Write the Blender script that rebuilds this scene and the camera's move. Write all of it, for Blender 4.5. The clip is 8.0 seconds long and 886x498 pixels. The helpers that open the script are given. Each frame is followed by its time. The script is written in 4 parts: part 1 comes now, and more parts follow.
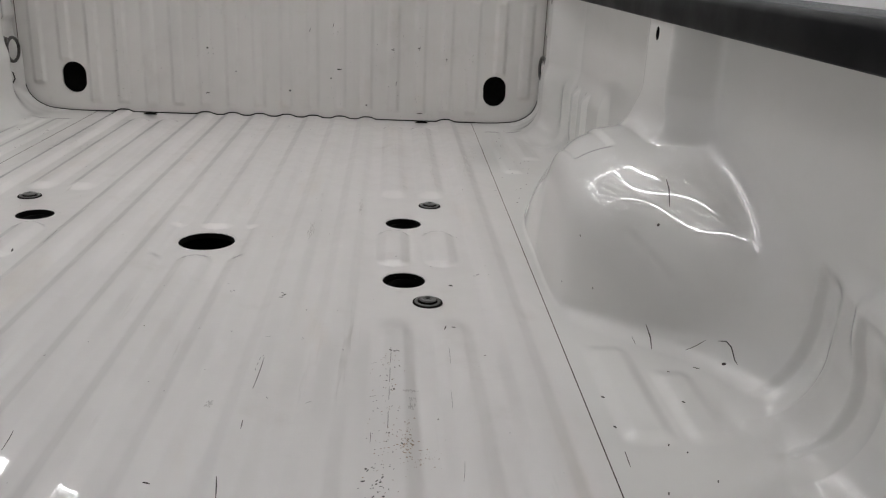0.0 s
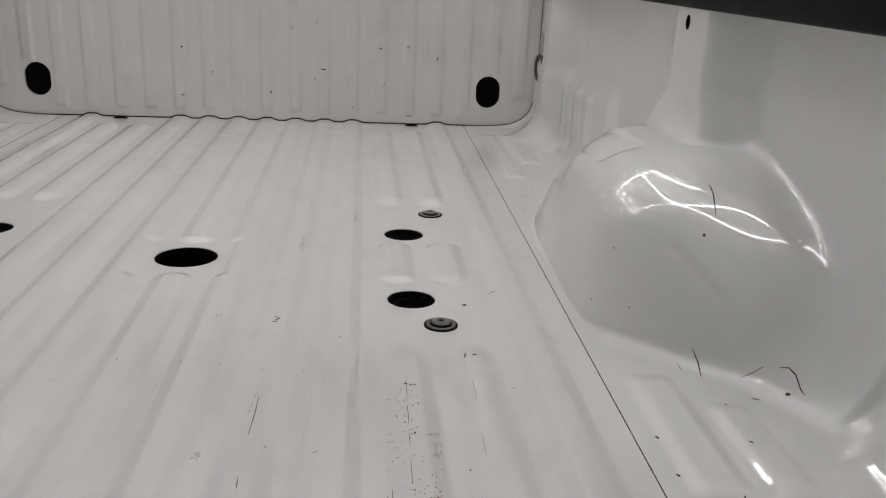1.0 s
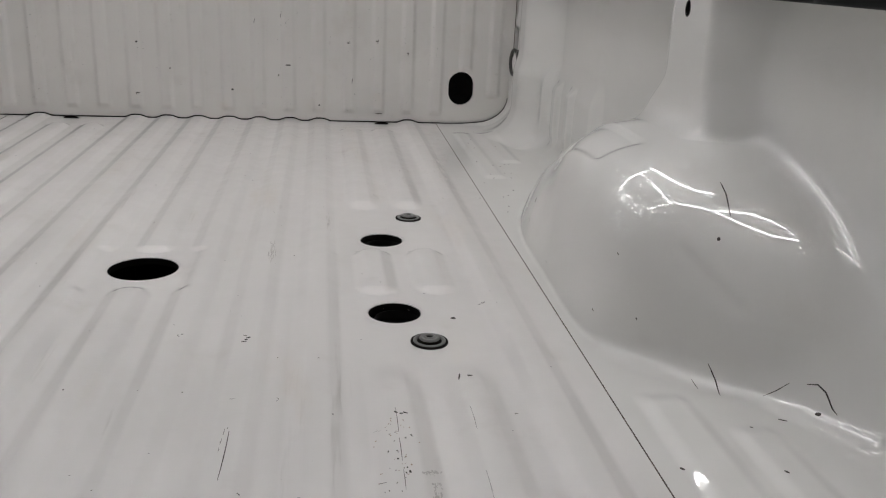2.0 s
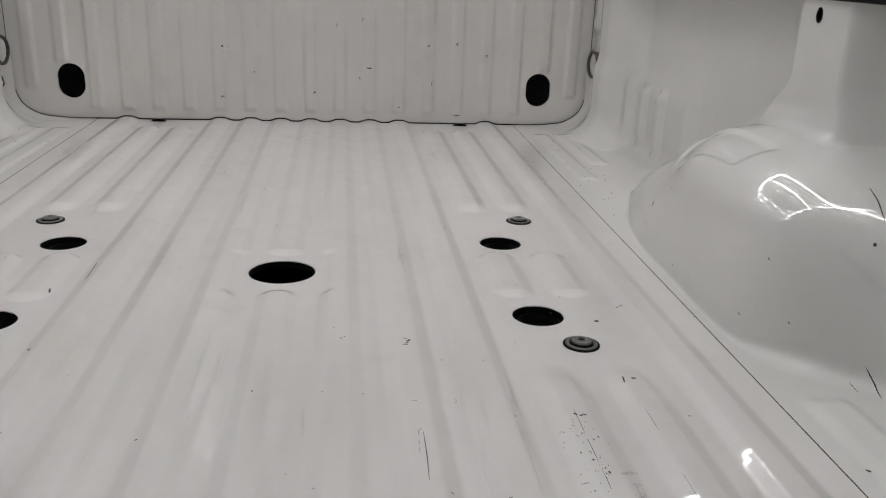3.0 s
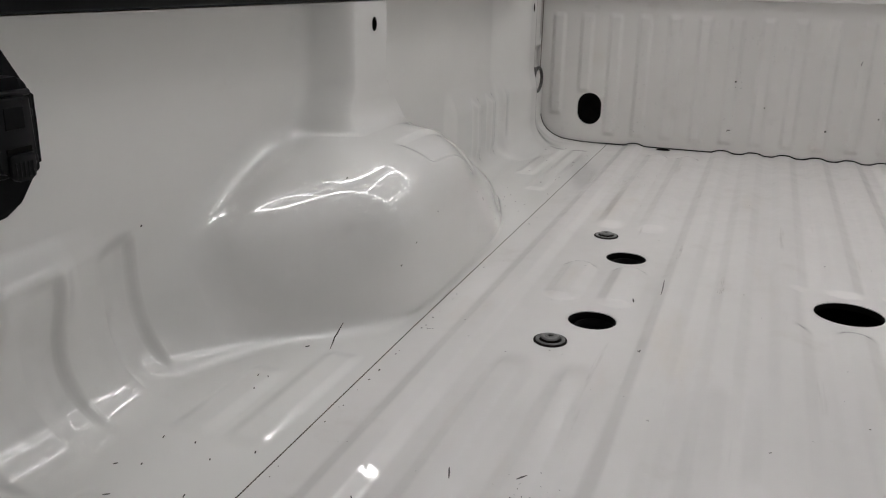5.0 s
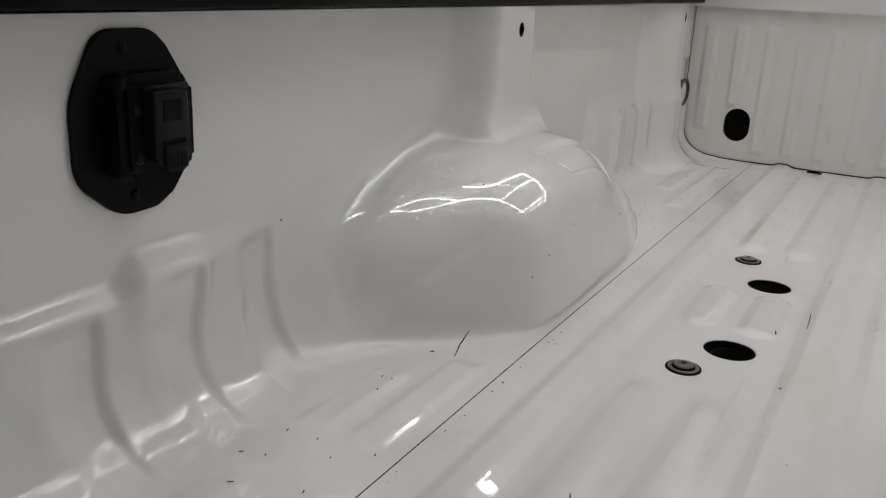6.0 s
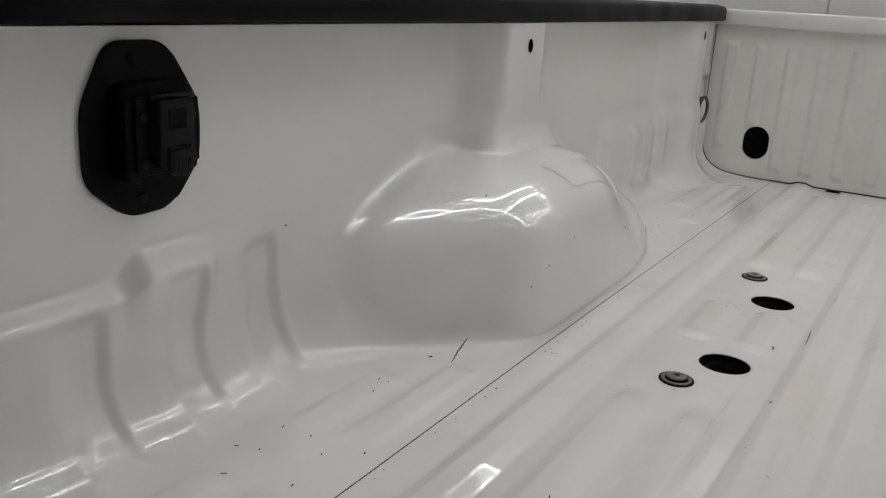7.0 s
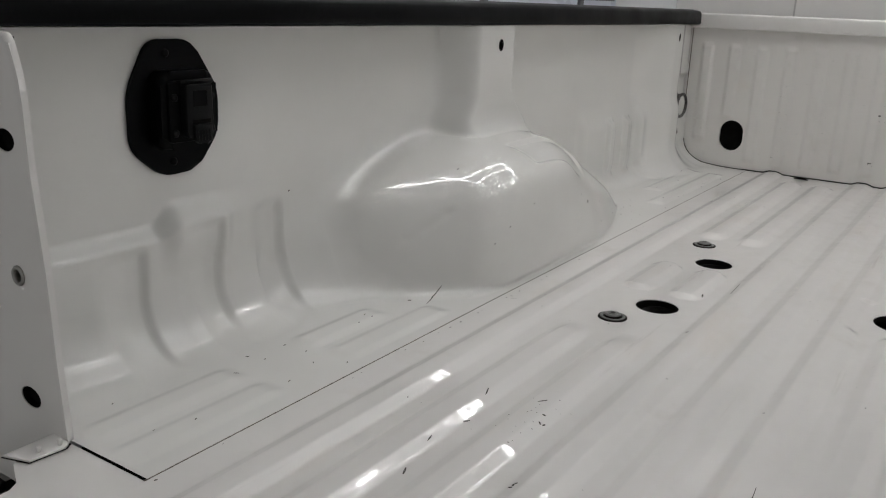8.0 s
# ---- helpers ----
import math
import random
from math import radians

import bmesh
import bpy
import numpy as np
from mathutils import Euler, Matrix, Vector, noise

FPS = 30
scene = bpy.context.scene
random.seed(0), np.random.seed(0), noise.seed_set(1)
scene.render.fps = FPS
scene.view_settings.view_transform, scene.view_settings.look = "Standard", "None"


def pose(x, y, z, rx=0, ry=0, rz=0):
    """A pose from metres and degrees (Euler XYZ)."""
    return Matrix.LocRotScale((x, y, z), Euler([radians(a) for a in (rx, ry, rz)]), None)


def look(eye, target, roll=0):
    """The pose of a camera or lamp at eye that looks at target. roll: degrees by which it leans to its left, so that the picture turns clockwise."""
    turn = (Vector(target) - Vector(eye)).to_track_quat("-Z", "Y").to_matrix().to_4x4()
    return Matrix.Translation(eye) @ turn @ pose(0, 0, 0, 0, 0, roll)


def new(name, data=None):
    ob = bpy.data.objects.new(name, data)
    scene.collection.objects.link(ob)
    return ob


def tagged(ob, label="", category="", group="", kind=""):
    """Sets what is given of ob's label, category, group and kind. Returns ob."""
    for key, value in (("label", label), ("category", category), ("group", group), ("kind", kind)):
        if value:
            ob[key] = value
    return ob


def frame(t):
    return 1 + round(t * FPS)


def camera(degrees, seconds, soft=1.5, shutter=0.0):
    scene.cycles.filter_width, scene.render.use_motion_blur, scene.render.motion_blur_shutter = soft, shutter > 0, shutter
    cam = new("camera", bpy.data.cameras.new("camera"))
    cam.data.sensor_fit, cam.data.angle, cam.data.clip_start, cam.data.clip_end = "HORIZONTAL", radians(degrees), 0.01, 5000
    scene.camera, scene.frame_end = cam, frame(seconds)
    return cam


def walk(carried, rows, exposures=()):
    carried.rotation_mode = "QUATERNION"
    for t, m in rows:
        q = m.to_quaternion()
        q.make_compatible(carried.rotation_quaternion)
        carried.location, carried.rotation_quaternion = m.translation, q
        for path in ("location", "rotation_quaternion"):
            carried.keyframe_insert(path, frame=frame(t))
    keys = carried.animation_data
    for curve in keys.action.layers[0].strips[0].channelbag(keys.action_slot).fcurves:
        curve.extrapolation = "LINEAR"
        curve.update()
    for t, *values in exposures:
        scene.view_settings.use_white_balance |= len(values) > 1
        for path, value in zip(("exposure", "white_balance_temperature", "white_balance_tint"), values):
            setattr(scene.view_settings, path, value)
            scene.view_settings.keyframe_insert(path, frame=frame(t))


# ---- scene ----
cam = camera(54.9, 8.0, soft=1.15)
PATH = [
    (0, (0.356, -0.505, 0.559), (0.489, 1.382, -0.093), 2.6),
    (0.5, (0.313, -0.421, 0.528), (0.455, 1.467, -0.115), 2.4),
    (1, (0.306, -0.337, 0.515), (0.5, 1.549, -0.121), 2.6),
    (1.2, (0.322, -0.298, 0.51), (0.542, 1.585, -0.126), 2.6),
    (2.3, (0.237, -0.21, 0.483), (0.525, 1.665, -0.15), 2.7),
    (2.5, (0.194, -0.21, 0.49), (0.483, 1.664, -0.145), 2.7),
    (3, (0.1, -0.217, 0.499), (0.333, 1.663, -0.143), 2.2),
    (3.5, (0.019, -0.232, 0.51), (0.045, 1.658, -0.143), 0.9),
    (4, (-0.047, -0.265, 0.521), (-0.235, 1.62, -0.121), 0.7),
    (4.5, (-0.124, -0.314, 0.509), (-0.538, 1.543, -0.107), 1.0),
    (5, (-0.178, -0.342, 0.521), (-0.836, 1.446, -0.087), 1.1),
    (5.2, (-0.196, -0.342, 0.519), (-0.938, 1.413, -0.088), 1.0),
    (6.3, (-0.2, -0.322, 0.524), (-1.15, 1.33, -0.083), 3.2),
    (6.5, (-0.192, -0.322, 0.522), (-1.156, 1.325, -0.076), 3.3),
    (7, (-0.142, -0.333, 0.53), (-1.132, 1.303, -0.055), 3.3),
    (7.5, (-0.016, -0.39, 0.529), (-1.09, 1.195, -0.05), 2.4),
    (8, (0.087, -0.52, 0.526), (-0.965, 1.086, -0.035), 2.3),
]
walk(cam, [(t, look(eye, target, roll)) for t, eye, target, roll in PATH],
     [(0, 0.0, 6500, 10.0), (4.0, 0.0, 6500, 10.0), (6.3, 0.0, 6500, 9.0), (8.0, 0.0, 6500, 7.8)])

# ---- light: garage with thin LED strips that frame the ceiling, open end added behind the truck as fill ----
LED_POWER = 28.5
SKY_FILL = 0.37  # unseen even sky, added behind the truck to brighten rear-facing paint
world = bpy.data.worlds.new("world")
scene.world = world
world.use_nodes = True
world.node_tree.nodes["Background"].inputs[0].default_value = (1.0, 0.985, 0.975, 1)
world.node_tree.nodes["Background"].inputs[1].default_value = SKY_FILL


# ---- materials ----
class Mat:
    """A node material with a few shorthands."""

    def __init__(self, name):
        self.m = bpy.data.materials.new(name)
        self.m.use_nodes = True
        self.t = self.m.node_tree
        self.b = self.t.nodes["Principled BSDF"]

    def node(self, kind, **values):
        n = self.t.nodes.new(kind)
        for key, value in values.items():
            if key in n.inputs:
                n.inputs[key].default_value = value
        return n

    def link(self, a, b):
        self.t.links.new(a, b)

    def coords(self, sx=1.0, sy=1.0, sz=1.0):
        c = self.t.nodes.new("ShaderNodeTexCoord")
        m = self.t.nodes.new("ShaderNodeMapping")
        m.inputs["Scale"].default_value = (sx, sy, sz)
        self.link(c.outputs["Object"], m.inputs["Vector"])
        return m.outputs[0]

    def noise(self, vec, scale, detail=4.0, rough=0.55):
        n = self.node("ShaderNodeTexNoise", Scale=scale, Detail=detail, Roughness=rough)
        self.link(vec, n.inputs["Vector"])
        return n.outputs["Fac"]

    def ramp(self, fac, a, b, lo=0.0, hi=1.0):
        n = self.t.nodes.new("ShaderNodeMapRange")
        n.interpolation_type = "SMOOTHSTEP"
        for key, value in (("From Min", a), ("From Max", b), ("To Min", lo), ("To Max", hi)):
            n.inputs[key].default_value = value
        self.link(fac, n.inputs["Value"])
        return n.outputs[0]

    def math(self, op, a, b):
        n = self.t.nodes.new("ShaderNodeMath")
        n.operation = op
        for i, v in enumerate((a, b)):
            if isinstance(v, (int, float)):
                n.inputs[i].default_value = v
            else:
                self.link(v, n.inputs[i])
        return n.outputs[0]

    def mix(self, fac, a, b):
        n = self.t.nodes.new("ShaderNodeMix")
        n.data_type = "RGBA"
        for key, v in ((0, fac), (6, a), (7, b)):
            if isinstance(v, (int, float)):
                n.inputs[key].default_value = v
            elif isinstance(v, tuple):
                n.inputs[key].default_value = (*v, 1)
            else:
                self.link(v, n.inputs[key])
        return n.outputs[2]

    def bump(self, height, strength, distance):
        n = self.node("ShaderNodeBump", Strength=strength, Distance=distance)
        self.link(height, n.inputs["Height"])
        self.link(n.outputs[0], self.b.inputs["Normal"])
        return n

    def set(self, **values):
        for key, v in values.items():
            s = self.b.inputs[key.replace("_", " ")]
            if isinstance(v, tuple):
                s.default_value = (*v, 1)
            elif isinstance(v, (int, float)):
                s.default_value = v
            else:
                self.link(v, s)
        return self


WHITE = (0.768, 0.749, 0.726)


def gloss_paint(name, wear=0.0, white=WHITE):
    """White car paint under clear coat; wear adds scuffs, dust and fine scratches along y."""
    m = Mat(name)
    vec = m.coords()
    broad = m.noise(vec, 2.2, 3)
    col = m.mix(m.ramp(broad, 0.35, 0.7), white, tuple(c * 0.955 for c in white))
    smudge = m.noise(vec, 7.0, 6, 0.62)
    dust = m.ramp(smudge, 0.56, 0.78)
    col = m.mix(m.math("MULTIPLY", dust, 0.10 + 0.20 * wear), col, (0.50, 0.46, 0.41))
    rough = m.ramp(smudge, 0.45, 0.8, 0.0, 0.001 + 0.007 * wear)
    if wear:
        lines = m.coords(42.0, 2.2, 30.0)
        scuff = m.noise(lines, 1.0, 5, 0.6)
        patch = m.noise(vec, 4.5, 3)
        where = m.ramp(patch, 0.46, 0.66)
        marks = m.math("MULTIPLY", m.ramp(scuff, 0.62, 0.74), where)
        col = m.mix(m.math("MULTIPLY", marks, 0.42 * wear), col, (0.34, 0.31, 0.28))
        tan = m.math("MULTIPLY", m.ramp(m.noise(m.coords(9.0, 2.0, 9.0), 1.0, 5), 0.55, 0.75), 0.35 * wear)
        col = m.mix(tan, col, (0.66, 0.58, 0.49))
        specks = m.noise(m.coords(1.0, 0.6, 1.0), 95.0, 2)
        fleck = m.math("MULTIPLY", m.ramp(specks, 0.765, 0.79), m.ramp(patch, 0.5, 0.62))
        col = m.mix(m.math("MULTIPLY", fleck, 0.75 * wear), col, (0.10, 0.085, 0.075))
        rough = m.math("ADD", rough, m.math("MULTIPLY", marks, 0.25))
    m.set(Base_Color=col, Roughness=0.30, Coat_Weight=1.0, Coat_Roughness=rough, Coat_IOR=1.6)
    m.b.inputs["Specular IOR Level"].default_value = 0.35
    wave = m.noise(m.coords(1.0, 0.6, 1.0), 16.0, 2)
    relief = m.math("ADD", m.math("MULTIPLY", wave, 0.30 + 2.2 * wear), m.math("MULTIPLY", m.noise(vec, 160.0, 2), 0.02))
    n = m.node("ShaderNodeBump", Strength=1.0, Distance=0.0005)
    m.link(relief, n.inputs["Height"])
    m.link(n.outputs[0], m.b.inputs["Coat Normal"])
    return m.m


def plain(name, colour, rough, metal=0.0, grain=0.0, scale=60.0, vary=0.25, spec=0.5):
    m = Mat(name)
    m.b.inputs["Specular IOR Level"].default_value = spec
    vec = m.coords()
    f = m.noise(vec, scale, 5)
    dark = tuple(c * (1 - vary) for c in colour)
    m.set(Base_Color=m.mix(m.ramp(f, 0.35, 0.7), colour, dark), Metallic=metal,
          Roughness=m.ramp(m.noise(vec, scale * 0.3, 4), 0.3, 0.7, rough * 0.85, min(1, rough * 1.2)))
    if grain:
        m.bump(m.noise(vec, scale * 6, 3), 0.5, grain)
    return m.m


def glowing(name, colour, power):
    m = Mat(name)
    m.set(Base_Color=(0.8, 0.8, 0.8), Emission_Color=colour, Emission_Strength=power)
    return m.m


PAINT = gloss_paint("white_paint", 0.0)
PAINT_SIDE = gloss_paint("white_paint_side", 0.08, (0.762, 0.751, 0.725))
PAINT_FLOOR = gloss_paint("white_paint_floor", 1.0, (0.765, 0.742, 0.722))
PAINT_HEAD = gloss_paint("white_paint_headboard", 0.6, (0.752, 0.728, 0.700))
# near-black colour stands in for shade inside holes, slots and below the floor
DARK = plain("recess_shade", (0.004, 0.0036, 0.0033), 0.8, spec=0.1)
GAP = plain("black_seam", (0.010, 0.008, 0.007), 0.8, spec=0.1)
SEALER = plain("seam_sealer", (0.15, 0.125, 0.11), 0.8, spec=0.1, scale=30, vary=0.5)
RUBBER = plain("grey_rubber_cap", (0.135, 0.133, 0.128), 0.34, grain=0.0001)
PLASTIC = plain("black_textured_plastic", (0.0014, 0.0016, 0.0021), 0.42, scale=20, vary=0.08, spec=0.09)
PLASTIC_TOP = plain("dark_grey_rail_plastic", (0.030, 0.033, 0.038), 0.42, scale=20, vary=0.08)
PLASTIC_LID = plain("black_lid_plastic", (0.0035, 0.0039, 0.0046), 0.40, scale=80, spec=0.16)
STEEL = plain("zinc_steel", (0.34, 0.33, 0.31), 0.35, metal=0.9, scale=40)
STEEL_DARK = plain("weathered_steel", (0.10, 0.095, 0.088), 0.5, metal=0.4, scale=70, vary=0.6)
SCRATCH = plain("scratch_dark", (0.045, 0.038, 0.033), 0.7)
SCUFF = plain("scuff_grey", (0.50, 0.48, 0.46), 0.45)
RUST = plain("scuff_rust", (0.33, 0.235, 0.165), 0.75)
WALL = plain("garage_wall_paint", (0.87, 0.87, 0.87), 0.6, scale=3, vary=0.05)
CEIL = plain("garage_ceiling_paint", (0.87, 0.87, 0.87), 0.8, scale=3, vary=0.05)
CONCRETE = plain("garage_concrete", (0.50, 0.49, 0.48), 0.45, scale=6)
GLASS_DARK = plain("tinted_glass", (0.01, 0.011, 0.012), 0.04, scale=4)
WINDOW_WHITE = plain("pale_board", (0.72, 0.75, 0.82), 0.25, scale=2, vary=0.05)
STRIP_GREY = plain("grey_strip", (0.12, 0.12, 0.13), 0.4)
LED = glowing("led_strip", (0.985, 0.978, 0.985), LED_POWER)


# ---- mesh helpers ----
def mesh(name, verts, faces, mat, normals=None, smooth=True):
    me = bpy.data.meshes.new(name)
    me.from_pydata([tuple(v) for v in verts], [], [tuple(f) for f in faces])
    if smooth:
        me.polygons.foreach_set("use_smooth", [True] * len(me.polygons))
    me.materials.append(mat)
    me.update()
    if normals is not None:
        me.normals_split_custom_set_from_vertices([tuple(n) for n in normals])
    return me


def adopt(ob, parent):
    if parent:
        ob.parent = parent
        ob.matrix_parent_inverse = parent.matrix_world.inverted()
    return ob


def part(name, bm, material, parent=None, label="", smooth=35):
    """Links a bmesh as one mesh object, under a parent if one is given."""
    me = bpy.data.meshes.new(name)
    if smooth:
        for f in bm.faces:
            f.smooth = True
        for e in bm.edges:
            if len(e.link_faces) == 2 and e.calc_face_angle(0) > radians(smooth):
                e.smooth = False
    bm.normal_update()
    bm.to_mesh(me)
    bm.free()
    me.materials.append(material)
    ob = adopt(new(name, me), parent)
    return tagged(ob, label=label)


def empty(name, at=(0, 0, 0)):
    ob = new(name)
    ob.location = at
    ob.empty_display_size = 0.05
    bpy.context.view_layer.update()
    return ob


def box(bm, a, b, bevel=0.0, seg=2):
    a, b = Vector(a), Vector(b)
    r = bmesh.ops.create_cube(bm, size=1, matrix=Matrix.Translation((a + b) / 2) @ Matrix.Diagonal((*(b - a), 1)))
    if bevel:
        es = list({e for v in r["verts"] for e in v.link_edges})
        bmesh.ops.bevel(bm, geom=es, offset=bevel, segments=seg, profile=0.5, affect="EDGES")


def lathe(bm, profile, at=(0, 0, 0), seg=32, turn=None):
    """Turns a profile of (radius, height) about z."""
    m = Matrix.Translation(at) @ (turn or Matrix())
    rings = []
    for r, h in profile:
        if r < 1e-6:
            rings.append([bm.verts.new(m @ Vector((0, 0, h)))])
        else:
            rings.append([bm.verts.new(m @ Vector((r * math.cos(a), r * math.sin(a), h)))
                          for a in (2 * math.pi * i / seg for i in range(seg))])
    for p, q in zip(rings, rings[1:]):
        for i in range(seg):
            j = (i + 1) % seg
            if len(p) == 1 and len(q) > 1:
                bm.faces.new((p[0], q[i], q[j]))
            elif len(q) == 1 and len(p) > 1:
                bm.faces.new((p[i], p[j], q[0]))
            elif len(p) > 1:
                bm.faces.new((p[i], p[j], q[j], q[i]))


def prism(bm, outline, m, depth, bevel=0.0, seg=2):
    """Extrudes a closed outline of (x, y) along z by depth, placed by m; bevels the far rim."""
    low = [bm.verts.new(m @ Vector((x, y, 0))) for x, y in outline]
    high = [bm.verts.new(m @ Vector((x, y, depth))) for x, y in outline]
    n = len(outline)
    bm.faces.new(low[::-1])
    top = bm.faces.new(high)
    for i in range(n):
        j = (i + 1) % n
        bm.faces.new((low[i], low[j], high[j], high[i]))
    if bevel:
        bmesh.ops.bevel(bm, geom=list(top.edges), offset=bevel, segments=seg, profile=0.5, affect="EDGES")
    bmesh.ops.recalc_face_normals(bm, faces=bm.faces)


def rounded(points, radius, seg=5):
    """Rounds the corners of a closed outline."""
    out, n = [], len(points)
    for i in range(n):
        p, a, b = Vector(points[i]), Vector(points[i - 1]), Vector(points[(i + 1) % n])
        r = min(radius, (a - p).length * 0.45, (b - p).length * 0.45)
        s, e = p + (a - p).normalized() * r, p + (b - p).normalized() * r
        for k in range(seg + 1):
            t = k / seg
            q = s * (1 - t) ** 2 + p * 2 * t * (1 - t) + e * t * t
            out.append((q.x, q.y))
    return out


def tube(bm, points, r, seg=8, closed=False):
    pts = [Vector(p) for p in points]
    rings = []
    n = len(pts)
    for i, p in enumerate(pts):
        a = pts[i - 1] if (i or closed) else p
        b = pts[(i + 1) % n] if (i < n - 1 or closed) else p
        d = (b - a).normalized()
        s = d.orthogonal().normalized() if i == 0 else (rings_s - d * rings_s.dot(d)).normalized()
        rings_s = s
        c = d.cross(s)
        rings.append([bm.verts.new(p + (s * math.cos(t) + c * math.sin(t)) * r)
                      for t in (2 * math.pi * k / seg for k in range(seg))])
    for i in range(n if closed else n - 1):
        p, q = rings[i], rings[(i + 1) % n]
        for k in range(seg):
            bm.faces.new((p[k], p[(k + 1) % seg], q[(k + 1) % seg], q[k]))
    if not closed:
        bm.faces.new(rings[0][::-1])
        bm.faces.new(rings[-1])


def step(a, b, v):
    t = np.clip((v - a) / (b - a), 0, 1)
    return t * t * (3 - 2 * t)


def ramp(a, b, v, s):
    """A straight run from 0 at a to 1 at b, its two bends rounded over s."""
    def area(x):
        return np.where(x < a, 0.0, np.where(x > b, (b - a) / 2 + (x - b), (np.clip(x, a, b) - a) ** 2 / (2 * (b - a))))
    return (area(v + s) - area(v - s)) / (2 * s)


def slab(a, b, soft, v):
    """1 between a and b, falling to 0 over soft outside."""
    return step(a - soft, a, v) * (1 - step(b, b + soft, v))


def ellipse(cx, cy, rx, ry, n=40, straight=0.0):
    out = []
    for i in range(n):
        t = 2 * math.pi * i / n
        s = math.sin(t)
        out.append((cx + rx * math.cos(t), cy + ry * s + (straight if s > 0 else -straight)))
    return out


def pierced(xs, ys, holes):
    """Triangulates a grid of xs by ys with outlines cut out of it: points, faces, and the index loops of the outlines."""
    from mathutils.geometry import delaunay_2d_cdt
    pts = []
    clear = [(np.mean([p[0] for p in h]), np.mean([p[1] for p in h]),
              max(p[0] for p in h) - np.mean([p[0] for p in h]), max(p[1] for p in h) - np.mean([p[1] for p in h])) for h in holes]
    for y in ys:
        for x in xs:
            if all(((x - cx) / (rx + 0.0015)) ** 2 + ((y - cy) / (ry + 0.0015)) ** 2 > 1.0 for cx, cy, rx, ry in clear):
                pts.append(Vector((x, y)))
    edges = []
    for h in holes:
        k = len(pts)
        pts += [Vector(p) for p in h]
        edges += [(k + i, k + (i + 1) % len(h)) for i in range(len(h))]
    v, _, f, ov, _, _ = delaunay_2d_cdt(pts, edges, [], 0, 1e-6)
    v = np.array([tuple(p) for p in v])
    faces = []
    for t in f:
        c = v[list(t)].mean(0)
        inside = False
        for h, (cx, cy, rx, ry) in zip(holes, clear):
            if abs(c[0] - cx) <= rx and abs(c[1] - cy) <= ry:
                q = np.array(h)
                q2 = np.roll(q, -1, 0)
                cross = (q2[:, 0] - q[:, 0]) * (c[1] - q[:, 1]) - (q2[:, 1] - q[:, 1]) * (c[0] - q[:, 0])
                inside |= bool((cross > 0).all() or (cross < 0).all())
        if not inside:
            faces.append(tuple(t))
    return v, faces


def knots(centres, offsets, lo, hi, fill):
    """Sorted grid lines: dense at the given centres plus offsets, and never further apart than fill."""
    s = sorted({round(c + o, 5) for c in centres for o in offsets if lo < c + o < hi} | {lo, hi})
    out = [s[0]]
    for v in s[1:]:
        gap = v - out[-1]
        n = max(1, math.ceil(gap / fill))
        out += [out[-1] + gap * (i + 1) / n for i in range(n)]
    return out


# ---- the bed's forms ----
LENGTH, SEAM, HEAD = 2.4815, 0.633, 2.486


def seam_shift(x, y):
    """Sideways shift of the seams from their mean line: the left one lies wider, the right one runs in towards the tailgate."""
    near = step(0.585, SEAM, np.abs(x)) * (1 - step(SEAM, 0.70, np.abs(x)))
    return near * np.where(x < 0, -0.004 - 0.006 * np.clip(y / 0.8, 0, 1), -0.012 + 0.010 * np.clip(y, 0, 2.4))


RIBS = [0.0925 * k for k in range(-6, 7)]
PUCKS = [(-0.390, 0.932), (0.389, 0.932), (-0.390, 1.276), (0.392, 1.273)]
BOLTS = [(-0.433, 0.827), (0.428, 0.830), (-0.454, 1.413), (0.455, 1.415)]
CENTRE = (0.0, 1.125)
SLOTS = [(-0.457, 2.459), (0.469, 2.459)]


def floor_height(x, y):
    """Height of the corrugated floor: lengthwise ribs, flat low pads round the holes."""
    rib = np.zeros_like(x)
    off = np.full_like(x, 1.0)
    for c in RIBS:
        rib = np.maximum(rib, 1 - ramp(0.0155, 0.0335, np.abs(x - c), 0.004))
        off = np.minimum(off, np.abs(x - c))
    nose = 0.016 * np.clip(off / 0.030, 0, 1.2) ** 2  # the ribs end in round noses
    a = np.abs(x)
    def flat(lo, hi, soft_lo, soft_hi):
        mid = (lo + hi) / 2
        v = np.where(y < mid, np.minimum(y + nose, mid), np.maximum(y - nose, mid))
        return step(lo - soft_lo, lo, v) * (1 - step(hi, hi + soft_hi, v))

    pad = slab(-0.066, 0.066, 0.028, x) * flat(1.048, 1.200, 0.030, 0.020)
    for lo, hi, soft_lo, soft_hi in ((0.775, 1.000, 0.085, 0.021), (1.217, 1.470, 0.014, 0.050), (2.36, 3.0, 0.02, 0.02)):
        pad = np.maximum(pad, slab(0.318, 0.512, 0.016, a) * flat(lo, hi, soft_lo, soft_hi))
    return 0.0010 + (0.0080 * rib - 0.0008 * rib * np.clip(off / 0.0155, 0, 1.2) ** 2) * (1 - pad)


